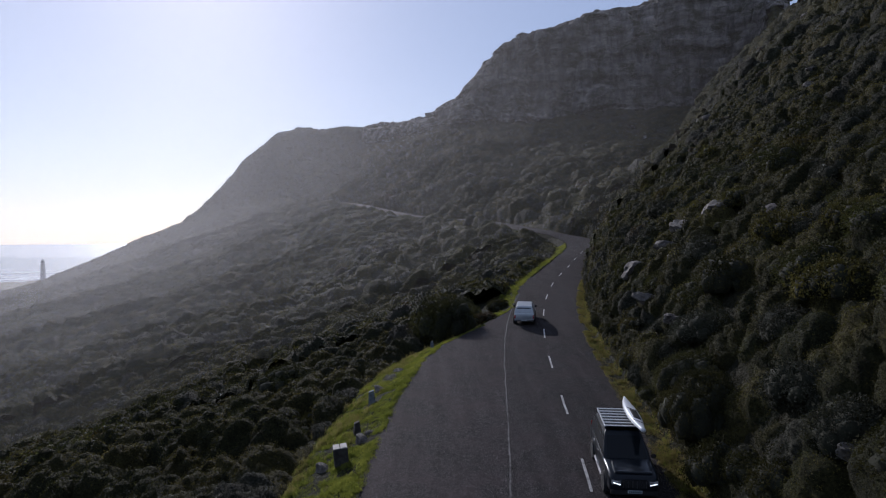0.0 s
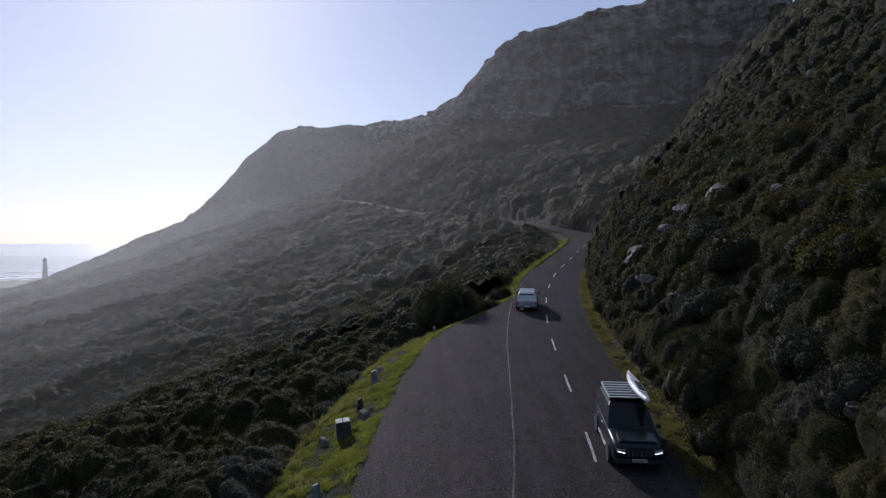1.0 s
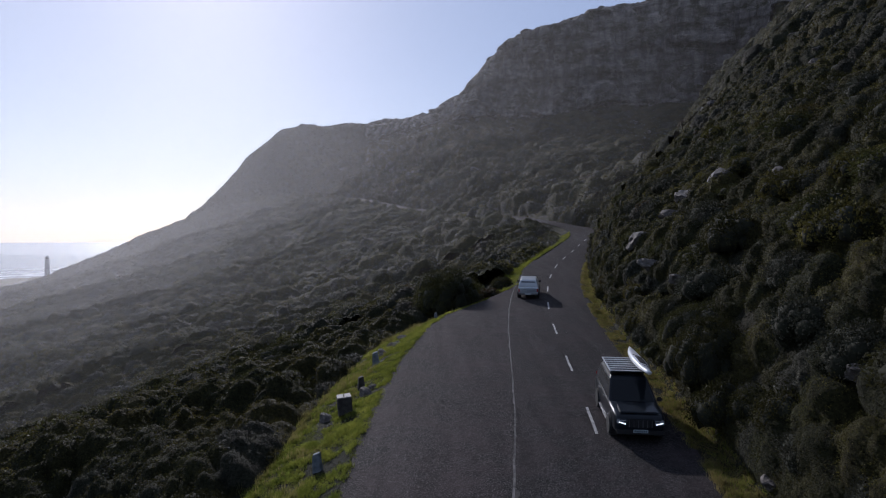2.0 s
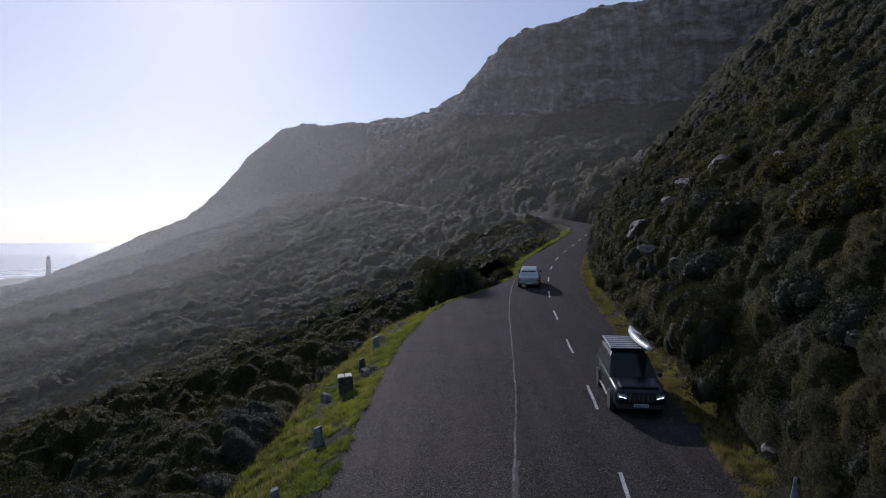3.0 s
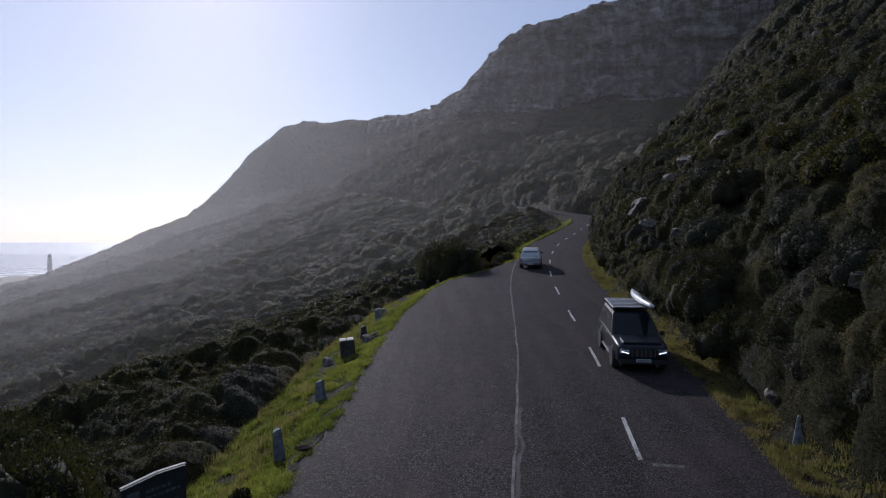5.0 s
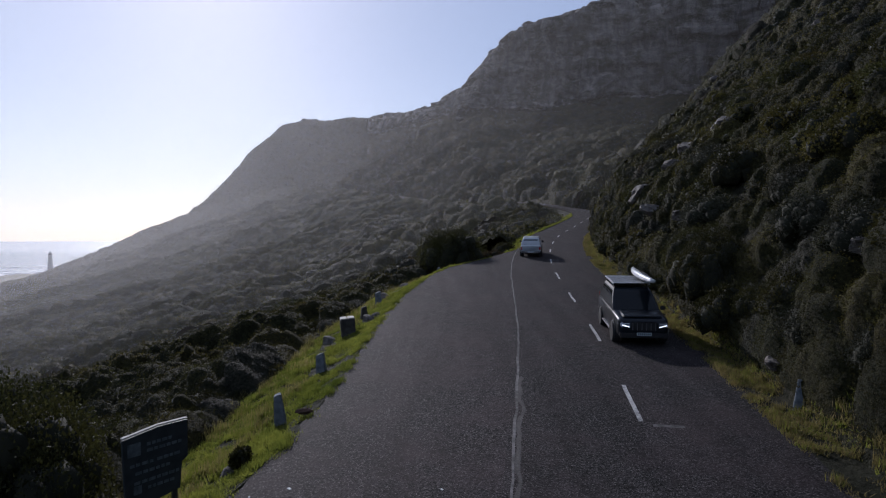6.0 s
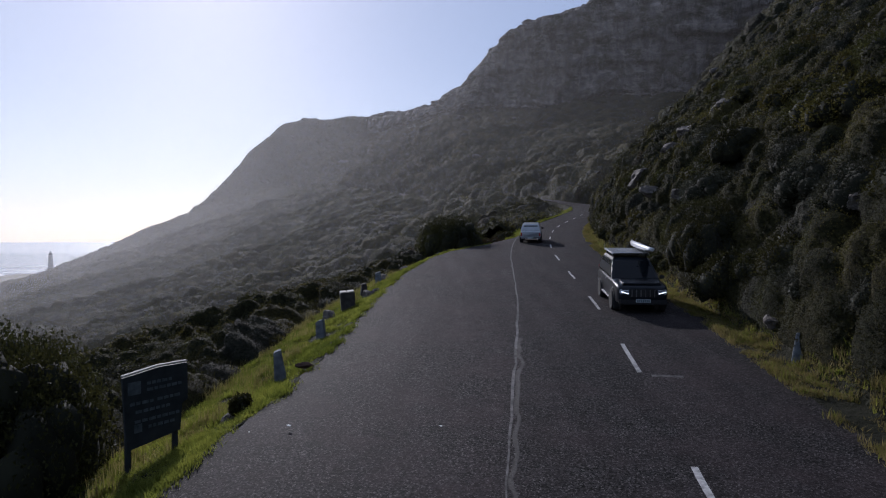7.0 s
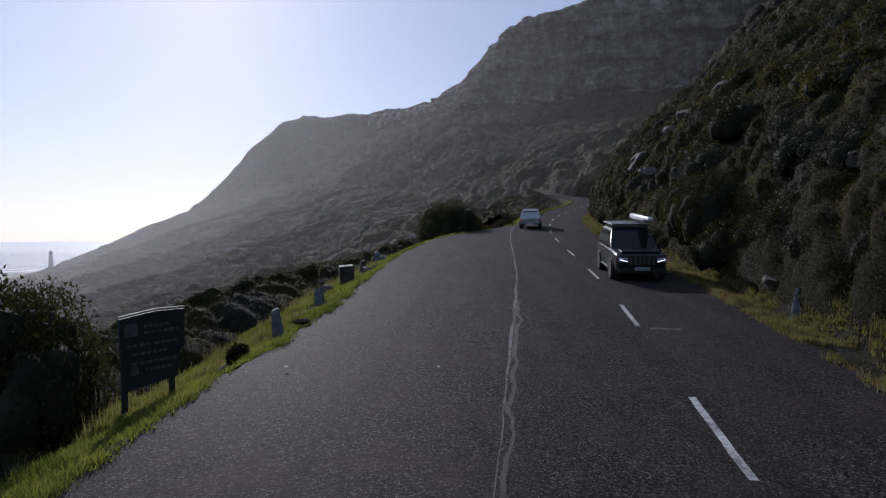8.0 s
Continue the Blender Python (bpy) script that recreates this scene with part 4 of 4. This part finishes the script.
# ---- vehicles: nose along +y, standing on z = 0 ----
def wheel(root, x, y, r, width, rim_mat):
    out = 1 if x > 0 else -1
    w = new("wheel")
    w.parent, w.location = root, (x, y, r)
    h = width / 2
    part("tyre", lathe([(r * 0.62, -h), (r * 0.93, -h), (r, -h * 0.7), (r, h * 0.7), (r * 0.93, h), (r * 0.62, h)], 32), M["rubber"], w)
    part("rim", lathe([(r * 0.63, -h * 0.9), (r * 0.63, h * 0.5 * out), (r * 0.55, h * 0.55 * out)] if out > 0 else [(r * 0.63, h * 0.9), (r * 0.63, -h * 0.5), (r * 0.55, -h * 0.55)], 32), M["dark_trim"], w)
    for k in range(6):
        bm = box_bm((0.03, r * 0.16, r * 0.56), (0, 0, 0.03), 0.006)
        bmesh.ops.transform(bm, matrix=Matrix.Translation((h * 0.8 * out, 0, 0)) @ Matrix.Rotation(k * math.pi / 3, 4, "X"), verts=bm.verts)
        part("spoke", bm, rim_mat, w)
    part("hub_cap", lathe([(0.07, h * 0.7 * out), (0.06, h * 0.92 * out)], 16), rim_mat, w)


def vehicle(name, label, category, sec, cab, paint, wheels, glass, tyre):
    """sec: rings of the lower body (y, half width, underside, top); cab: rings of the cabin (z, half width, rear y, front y)."""
    root = new(name)
    tagged(root, label, category)
    body = part("body", hull([[(x, y, z) for x, z in rounded(hw, lo, hi, 0.13)] for y, hw, lo, hi in sec]), paint, root, smooth=True)
    part("cabin", hull([[(x, y, z) for x, y in rounded(hw, y0, y1, 0.07)] for z, hw, y0, y1 in cab]), paint, root)
    for x, y in wheels:
        arch = lathe([(tyre * 1.16, -0.12), (tyre * 1.16, 0.12)], 28, at=(0, 0, 0))
        bmesh.ops.transform(arch, matrix=Matrix.Translation((math.copysign(abs(x) - 0.04, x), y, tyre + 0.03)), verts=arch.verts)
        part("wheel_arch", arch, M["dark_trim"], root)
        wheel(root, x + math.copysign(0.015, x), y, tyre, 0.25, M["alloy"])
    (z0, w0, r0, f0), (z1, w1, r1, f1) = cab[0], cab[glass]
    front = [(w0, f0, z0), (-w0, f0, z0), (-w1, f1, z1), (w1, f1, z1)]
    back = [(-w0, r0, z0), (w0, r0, z0), (w1, r1, z1), (-w1, r1, z1)]
    rightside = [(w0, r0, z0), (w0, f0, z0), (w1, f1, z1), (w1, r1, z1)]
    leftside = [(-w0, f0, z0), (-w0, r0, z0), (-w1, r1, z1), (-w1, f1, z1)]
    part("windscreen", panel(front, 0.06, 0.94, 0.08, 0.95), M["glass"], root, "dark tinted windscreen")
    part("rear_window", panel(back, 0.09, 0.91, 0.14, 0.9), M["glass"], root, "dark rear window")
    for quad, flip in ((rightside, False), (leftside, True)):
        for a, b in ((0.04, 0.30), (0.33, 0.62), (0.65, 0.93)):
            part("side_window", panel(quad, *((1 - b, 1 - a) if flip else (a, b)), 0.1, 0.92), M["glass"], root)
    for k in (-1, 1):
        part("wing_mirror", box_bm((0.2, 0.1, 0.16), (k * (w0 + 0.13), f0 - 0.28, z0 + 0.02), 0.03, (0.9, 0.8)), M["dark_trim"], root)
    return root



suv = vehicle("suv", "dark grey off-road estate car with lit running lights and roof rack", "car",
              [(-2.42, 0.84, 0.52, 0.98), (-2.34, 0.90, 0.44, 1.10), (-1.4, 0.935, 0.36, 1.15), (0.4, 0.94, 0.34, 1.14), (1.05, 0.935, 0.34, 1.13), (1.75, 0.92, 0.36, 1.09), (2.12, 0.90, 0.38, 1.05), (2.34, 0.85, 0.40, 0.98), (2.42, 0.76, 0.46, 0.86)],
              [(1.08, 0.90, -2.30, 1.12), (1.30, 0.86, -2.26, 0.80), (1.74, 0.73, -2.05, 0.18), (1.83, 0.66, -1.95, 0.02)], M["suv_paint"],
              [(0.86, 1.45), (-0.86, 1.45), (0.86, -1.34), (-0.86, -1.34)], 2, 0.385)
part("grille", box_bm((1.02, 0.06, 0.34), (0, 2.40, 0.62), 0.03, (0.92, 1)), M["dark_trim"], suv, "black front grille")
for k in range(6):
    part("grille_slat", box_bm((0.035, 0.03, 0.27), (-0.40 + 0.16 * k, 2.435, 0.655), 0.008), M["alloy"], suv)
part("emblem", lathe([(0.075, 0), (0.07, 0.012)], 20, axis="z"), M["chrome"], suv)
suv.children[-1].matrix_basis = pose(0, 2.452, 0.80, -90, 0, 0) @ Matrix.Diagonal((1.3, 1, 1, 1))
part("bonnet", box_bm((1.42, 1.1, 0.05), (0, 1.62, 1.075), 0.02, (0.94, 0.96), (0, -0.02)), M["suv_paint"], suv)
part("front_bumper", box_bm((1.72, 0.16, 0.24), (0, 2.36, 0.36), 0.05, (0.98, 0.9)), M["dark_trim"], suv)
for k in (-1, 1):
    h = part("headlight", box_bm((0.36, 0.16, 0.17), (k * 0.66, 2.36, 0.76), 0.03, (0.95, 0.85), (0, -0.03)), M["lens"], suv)
    bm = box_bm((0.27, 0.025, 0.022), (0, 0, 0), 0.006)
    bmesh.ops.transform(bm, matrix=Matrix.Translation((k * 0.66, 2.46, 0.80)) @ Matrix.Rotation(radians(-k * 16), 4, "Y"), verts=bm.verts)
    part("running_light", bm, M["lamp"], h, "lit white strip")
    part("fog_lamp", lathe([(0.05, 0), (0.045, 0.02)], 14, axis="z", at=(0, 0, 0)), M["lens"], suv).matrix_basis = pose(k * 0.68, 2.40, 0.5, -90, 0, 0)
    part("running_board", box_bm((0.12, 1.75, 0.05), (k * 0.94, 0.05, 0.36), 0.015), M["alloy"], suv)
    part("tail_light", box_bm((0.14, 0.06, 0.4), (k * 0.80, -2.40, 0.86), 0.02), M["red_lens"], suv)
    part("door_handle", box_bm((0.03, 0.2, 0.03), (k * 0.945, 0.0, 0.98), 0.008), M["chrome"], suv)
    part("door_handle", box_bm((0.03, 0.2, 0.03), (k * 0.945, -1.0, 0.98), 0.008), M["chrome"], suv)
plate = part("number_plate", box_bm((0.52, 0.016, 0.115), (0, 2.455, 0.46), 0.004), M["plate"], suv, "white plate with a row of dark bars")
for k in range(7):
    part("plate_mark", box_bm((0.045, 0.008, 0.07), (-0.2 + 0.066 * k, 2.466, 0.482), 0.0), M["plate_bar"], plate)
rack = part("roof_rack", box_bm((1.36, 1.95, 0.03), (0, -0.95, 1.965), 0.008), M["dark_trim"], suv, "flat black roof rack with pale rails")
for k in range(7):
    part("crossbar", box_bm((1.36, 0.10, 0.03), (0, -1.88 + 0.31 * k, 1.995), 0.006), M["pale_rail"], rack)
for k in (-1, 1):
    part("side_rail", box_bm((0.05, 2.0, 0.06), (k * 0.69, -0.95, 1.965), 0.01), M["pale_rail"], rack)
    for y in (-1.7, -0.2):
        part("rack_foot", box_bm((0.05, 0.12, 0.18), (k * 0.64, y, 1.80), 0.01), M["dark_trim"], rack)
place, bearing = on_road(22.9, 1.34, 0.0)
slope = radians(4.4)
suv.matrix_basis = Matrix.Translation(place) @ Matrix.Rotation(bearing + math.pi, 4, "Z") @ Matrix.Rotation(-slope, 4, "X") @ Matrix.Scale(0.95, 4)

# the white kayak tied on the rack
kayak = new("kayak")
tagged(kayak, "white surf ski kayak strapped to the roof rack", "kayak")
rings = []
for k in range(23):
    f = k / 22
    w = 0.30 * math.sin(math.pi * min(max(f, 0.012), 0.94)) ** 0.7
    rise = 0.05 * (2 * f - 1) ** 4
    rings.append([(w * math.copysign(abs(math.cos(a)) ** 0.6, math.cos(a)), -2.4 + 3.7 * f, rise + (0.10 if math.sin(a) > 0 else 0.17) * math.copysign(abs(math.sin(a)) ** 0.7, math.sin(a)) * (0.35 + 0.65 * w / 0.30)) for a in [2 * math.pi * j / 14 for j in range(14)]])
part("hull", hull(rings), M["kayak"], kayak, smooth=True)
part("cockpit", box_bm((0.34, 1.0, 0.03), (0, -0.25, 0.085), 0.012, (0.8, 0.85)), M["dark_trim"], kayak, "dark recessed seat well")
for y in (-0.75, 0.6):
    part("strap", box_bm((0.58, 0.05, 0.012), (0, y, 0.105), 0.004), M["dark_trim"], kayak)
kayak.matrix_basis = suv.matrix_basis @ pose(-0.58, -0.30, 2.22, 0, -20, 0)

pickup = vehicle("pickup", "small white pickup with a closed canopy, seen from behind", "pickup",
                 [(-2.12, 0.76, 0.50, 0.92), (-2.05, 0.80, 0.42, 1.0), (-1.0, 0.82, 0.34, 1.0), (0.7, 0.82, 0.32, 0.98), (1.5, 0.80, 0.34, 0.93), (1.95, 0.77, 0.36, 0.86), (2.1, 0.68, 0.42, 0.74)],
                 [(0.95, 0.79, -2.04, 1.05), (1.15, 0.76, -2.0, 0.80), (1.48, 0.65, -1.88, 0.28), (1.56, 0.58, -1.78, 0.12)], M["white_paint"],
                 [(0.75, 1.3), (-0.75, 1.3), (0.75, -1.25), (-0.75, -1.25)], 2, 0.32)
part("tailgate", box_bm((1.34, 0.04, 0.40), (0, -2.10, 0.52), 0.02), M["white_paint"], pickup)
part("rear_bumper", box_bm((1.55, 0.12, 0.12), (0, -2.15, 0.38), 0.03), M["alloy"], pickup)
for k in (-1, 1):
    part("tail_light", box_bm((0.12, 0.05, 0.30), (k * 0.72, -2.10, 0.58), 0.015), M["red_lens"], pickup)
    part("headlight", box_bm((0.3, 0.1, 0.15), (k * 0.55, 2.02, 0.64), 0.02), M["lens"], pickup)
part("number_plate", box_bm((0.48, 0.015, 0.11), (0, -2.215, 0.40), 0.004), M["plate"], pickup, "plain plate")
place, bearing = on_road(49.6, -1.55, 0.0)
pickup.matrix_basis = Matrix.Translation(place) @ Matrix.Rotation(bearing, 4, "Z") @ Matrix.Rotation(radians(4.6), 4, "X")


# ---- roadside things ----
def marker_post(x, y, width, height, lean, turn, label, mat="marker", sharp=0.62, top_slant=0.10):
    p = slope_at(x, y)
    bm = box_bm((width, width * 0.72, height + 0.15), (0, 0, -0.15), 0.02, (sharp, 0.8), (0.02, 0))
    for v in bm.verts:
        if v.co.z > height * 0.8:
            v.co.z += top_slant * v.co.x / width
        v.co += 0.012 * Vector((noise.noise(v.co * 9), noise.noise(v.co * 9 + Vector((5, 0, 0))), 0))
    ob = part("marker_stone", bm, M[mat])
    ob.matrix_basis = Matrix.Translation(p) @ pose(0, 0, 0, lean[0], lean[1], turn)
    return tagged(ob, label, "marker stone", "marker stones along the verge")


marker_post(-4.95, 15.4, 0.36, 0.86, (4, -7), 12, "tall leaning whitewashed marker stone on the grass verge", sharp=0.5)
marker_post(-4.85, 19.9, 0.34, 0.66, (3, -5), -8, "short whitewashed marker stone on the grass verge", sharp=0.75)
marker_post(-4.6, 28.4, 0.40, 0.62, (0, -4), 20, "weathered dark marker stone on the grass verge", mat="dark_stone", sharp=0.6)
marker_post(-4.45, 33.1, 0.42, 0.66, (2, -6), 5, "whitewashed marker stone beside the layby", sharp=0.7)
marker_post(-1.25, 44.4, 0.3, 0.55, (0, -8), 0, "small whitewashed marker stone at the layby's end", sharp=0.7)
marker_post(8.12, 14.8, 0.22, 0.80, (-4, 10), -25, "thin whitewashed marker stone leaning against the bank", sharp=1.35, top_slant=0.05)
marker_post(9.9, 31.5, 0.22, 0.6, (0, 3), 0, "thin pale marker stone at the foot of the bank", sharp=0.9)

bin_at = slope_at(-4.85, 25.4)
bin_root = new("litter_bin")
tagged(bin_root, "dark square litter bin with a pale lid on the verge", "litter bin")
bin_root.matrix_basis = Matrix.Translation(bin_at) @ pose(0, 0, 0, 3, -5, 14)
part("drum", box_bm((0.60, 0.52, 0.92), (0, 0, -0.1), 0.025, (1.04, 1.04)), M["dark_stone"], bin_root)
for k in (-1, 1):
    part("lid", box_bm((0.27, 0.5, 0.04), (k * 0.155, 0, 0.825), 0.012), M["sign_edge"], bin_root, "pale lid")
for x, y, r in ((-5.7, 25.6, 0.34), (-4.2, 27.2, 0.36), (-3.9, 27.6, 0.24), (-4.3, 35.3, 0.4), (-5.35, 12.6, 0.2), (-3.4, 38.6, 0.3)):
    p = slope_at(x, y)
    ob = put_rock((p[0], p[1], p[2] + 0.08), r, (1.3, 1.0, 0.7), "dark rough stone lying on the grass verge")

# information board
board = new("sign_board")
tagged(board, "weathered dark information board with faded lettering on two legs", "sign")
foot = slope_at(-6.15, 11.2)
board.matrix_basis = Matrix.Translation((-6.15, 11.2, 0.0)) @ pose(0, 0, 0, 0, 0, 55.5)
bm = bmesh.new()
outline = [(-0.57, -0.30), (0.48, -0.16), (0.52, 0.35), (0.64, 0.42), (0.64, 1.14), (0.05, 1.15), (-0.63, 1.06)]
lo, hi = [bm.verts.new((x, -0.03, z)) for x, z in outline], [bm.verts.new((x, 0.03, z)) for x, z in outline]
bm.faces.new(lo)
bm.faces.new(hi[::-1])
for k in range(len(outline)):
    bm.faces.new((lo[k], hi[k], hi[(k + 1) % len(outline)], lo[(k + 1) % len(outline)]))
face = part("panel", bm, M["sign_board"], board)
for (xa, za), (xb, zb) in zip(outline[4:6], outline[5:7]):
    length, ang = math.hypot(xb - xa, zb - za), math.atan2(zb - za, xb - xa)
    bm = box_bm((length, 0.08, 0.025), (0, 0, 0.0), 0.004)
    bmesh.ops.transform(bm, matrix=Matrix.Translation(((xa + xb) / 2, 0, (za + zb) / 2 + 0.026)) @ Matrix.Rotation(-ang + math.pi, 4, "Y"), verts=bm.verts)
    part("top_rail", bm, M["sign_edge"], board, "pale timber top rail")
for x in (-0.5, 0.42):
    part("leg", box_bm((0.09, 0.09, 0.95), (x, 0.075, -1.05), 0.01), M["sign_board"], board)
logo = part("emblem_square", box_bm((0.24, 0.012, 0.24), (-0.42, -0.036, 0.72), 0.003), M["sign_mark"], face, "faded pale square emblem")
part("emblem_square", box_bm((0.15, 0.012, 0.16), (-0.36, -0.036, 0.0), 0.003), M["sign_mark"], face)
for z, x0, x1 in ((0.86, -0.18, 0.30), (0.74, -0.18, 0.50), (0.52, -0.50, -0.05), (0.52, 0.02, 0.46), (0.36, -0.40, 0.28), (0.18, -0.42, 0.40), (0.04, -0.16, 0.36)):
    x = x0
    while x < x1:
        w = RNG.uniform(0.05, 0.13)
        part("lettering_bar", box_bm((w, 0.01, 0.055), (x + w / 2, -0.035, z), 0.0), M["sign_mark"], face)
        x += w + 0.03

shrub = bush_thing("shrub", M["leaf"], 77, 10, 800, 0.10, "small leafy green shrub on the grass verge", category="shrub")
shrub.matrix_basis = Matrix.Translation(slope_at(-4.95, 12.6)) @ Matrix.Diagonal((0.42, 0.42, 0.5, 1))
p, _ = on_road(14.7, -8.3, 0.02)
clod = new("clod", ROCKS[2].copy())
clod.data.materials[0] = M["clay"]
clod.matrix_basis = Matrix.Translation((-4.15, 14.6, p[2] - 0.05)) @ Matrix.Diagonal((0.22, 0.13, 0.09, 1))
tagged(clod, "brown clod of earth on the layby's edge", "clod")
for x, y, w in ((-3.47, 10.7, 0.09), (-4.1, 10.4, 0.05), (-0.7, 10.7, 0.06)):
    p, b = on_road(y, x - on_road(y, 0)[0].x, 0.0)
    ob = part("paper_scrap", box_bm((w, w * 0.6, 0.012), (0, 0, 0), 0.003, (0.8, 0.7)), M["litter"])
    ob.matrix_basis = Matrix.Translation((x, y, p.z)) @ pose(0, 0, 0, 0, 0, RNG.uniform(0, 180))
    tagged(ob, "small white scrap of paper on the asphalt", "litter")

# lighthouse on the coast
disc("headland", (-421, 622), 48, -38.25, M["sand"], "low rocky headland under the lighthouse", "ground", wobble=0.2)
tower = new("lighthouse")
tagged(tower, "tall white tapered lighthouse on the coast", "lighthouse")
tower.matrix_basis = Matrix.Translation((-421, 622, -38.2))
part("shaft", lathe([(3.0, 0), (2.7, 3), (2.1, 18), (1.95, 20.5)], 24, axis="z"), M["tower"], tower)
part("gallery", lathe([(2.0, 20.5), (2.7, 20.8), (2.7, 21.3), (1.7, 21.4)], 24, axis="z"), M["tower"], tower)
part("lantern", lathe([(1.5, 21.3), (1.5, 23.4)], 16, axis="z"), M["glass"], tower)
part("cap", lathe([(1.8, 23.4), (1.2, 24.4), (0.2, 25.2)], 16, axis="z"), M["tower"], tower)
house = new("keeper_house")
tagged(house, "low pale keeper's house beside the lighthouse", "house")
house.matrix_basis = Matrix.Translation((-410, 620, -38.2))
part("wall", box_bm((11, 7, 3), (0, 0, 0), 0.1), M["tower"], house)
part("roof", box_bm((11.6, 7.6, 1.8), (0, 0, 3), 0.05, (0.8, 0.1)), M["dark_stone"], house)

# surf
for k, (d, w) in enumerate(((765, 40), (800, 22), (840, 48), (900, 22), (990, 26))):
    vs, n = [], 60
    for i in range(n + 1):
        a = radians(18 + 40 * i / n)
        for e in (0, 1):
            r = d + 14 * rough(a * 6, k, 1.0, 3.0) + e * w * (0.4 + abs(rough(a * 14, k, 1.0, 7.0)) * 2.2)
            vs.append((-r * math.sin(a) / math.cos(radians(33)) * 0.85, r * math.cos(a) / math.cos(radians(33)) * 0.85, -40.3 + 0.02 * k))
    ob = mesh_object("surf", vs, [(2 * i, 2 * i + 1, 2 * i + 3, 2 * i + 2) for i in range(n)], M["foam"])
    tagged(ob, "white line of breaking surf along the shore", "surf", kind="structure")


# ---- translucent sheets standing in for haze over the slope, lit by sun and sky ----
def haze_sheet_material(density, full=0.45, drift=0.012):
    m = bpy.data.materials.new("haze_sheet")
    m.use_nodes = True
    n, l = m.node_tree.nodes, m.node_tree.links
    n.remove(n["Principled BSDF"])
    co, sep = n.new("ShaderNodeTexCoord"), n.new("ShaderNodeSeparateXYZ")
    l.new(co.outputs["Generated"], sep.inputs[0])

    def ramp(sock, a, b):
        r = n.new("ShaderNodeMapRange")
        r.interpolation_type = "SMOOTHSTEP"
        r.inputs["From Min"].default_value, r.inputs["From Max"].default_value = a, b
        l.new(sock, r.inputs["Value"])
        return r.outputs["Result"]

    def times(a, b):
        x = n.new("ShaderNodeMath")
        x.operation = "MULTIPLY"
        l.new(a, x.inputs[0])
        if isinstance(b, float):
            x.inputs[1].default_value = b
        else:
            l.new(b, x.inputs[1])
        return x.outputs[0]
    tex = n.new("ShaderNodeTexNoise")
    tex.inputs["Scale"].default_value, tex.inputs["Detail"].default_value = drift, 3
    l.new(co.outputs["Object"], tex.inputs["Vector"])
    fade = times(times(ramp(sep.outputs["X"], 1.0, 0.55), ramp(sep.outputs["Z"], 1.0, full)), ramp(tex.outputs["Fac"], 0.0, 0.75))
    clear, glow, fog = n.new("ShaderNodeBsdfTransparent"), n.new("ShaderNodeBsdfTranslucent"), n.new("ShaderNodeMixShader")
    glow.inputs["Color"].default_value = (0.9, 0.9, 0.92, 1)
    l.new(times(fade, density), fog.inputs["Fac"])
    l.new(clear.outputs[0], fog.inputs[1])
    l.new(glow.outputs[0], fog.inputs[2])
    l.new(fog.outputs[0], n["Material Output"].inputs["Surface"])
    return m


# Six upright see-through sheets, added to pale the far slopes as haze would.
HAZE_SHEET = haze_sheet_material(0.10)
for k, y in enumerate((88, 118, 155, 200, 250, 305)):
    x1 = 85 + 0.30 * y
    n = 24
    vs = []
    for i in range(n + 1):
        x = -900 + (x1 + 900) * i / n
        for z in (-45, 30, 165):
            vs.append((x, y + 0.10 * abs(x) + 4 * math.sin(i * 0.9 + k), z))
    ob = mesh_object("mist", vs, [(3 * i + j, 3 * i + 3 + j, 3 * i + 4 + j, 3 * i + 1 + j) for i in range(n) for j in (0, 1)], HAZE_SHEET, smooth=True)
    tagged(ob, "translucent pale sheet standing in for haze over the slope", "mist", kind="stuff")

# One wide sheet added far out, whitening the low sky in place of haze.
vs = [(-4200 + 6400 * i / 12, 1500.0 + 30 * math.sin(i * 1.7), z) for i in range(13) for z in (-45, 60, 260, 520)]
haze = mesh_object("sea_haze", vs, [(4 * i + j, 4 * i + 4 + j, 4 * i + 5 + j, 4 * i + 1 + j) for i in range(12) for j in (0, 1, 2)], haze_sheet_material(0.30, 0.0, 0.0006), smooth=True)
tagged(haze, "translucent white sheet standing in for haze over the sea's horizon", "haze", kind="stuff")
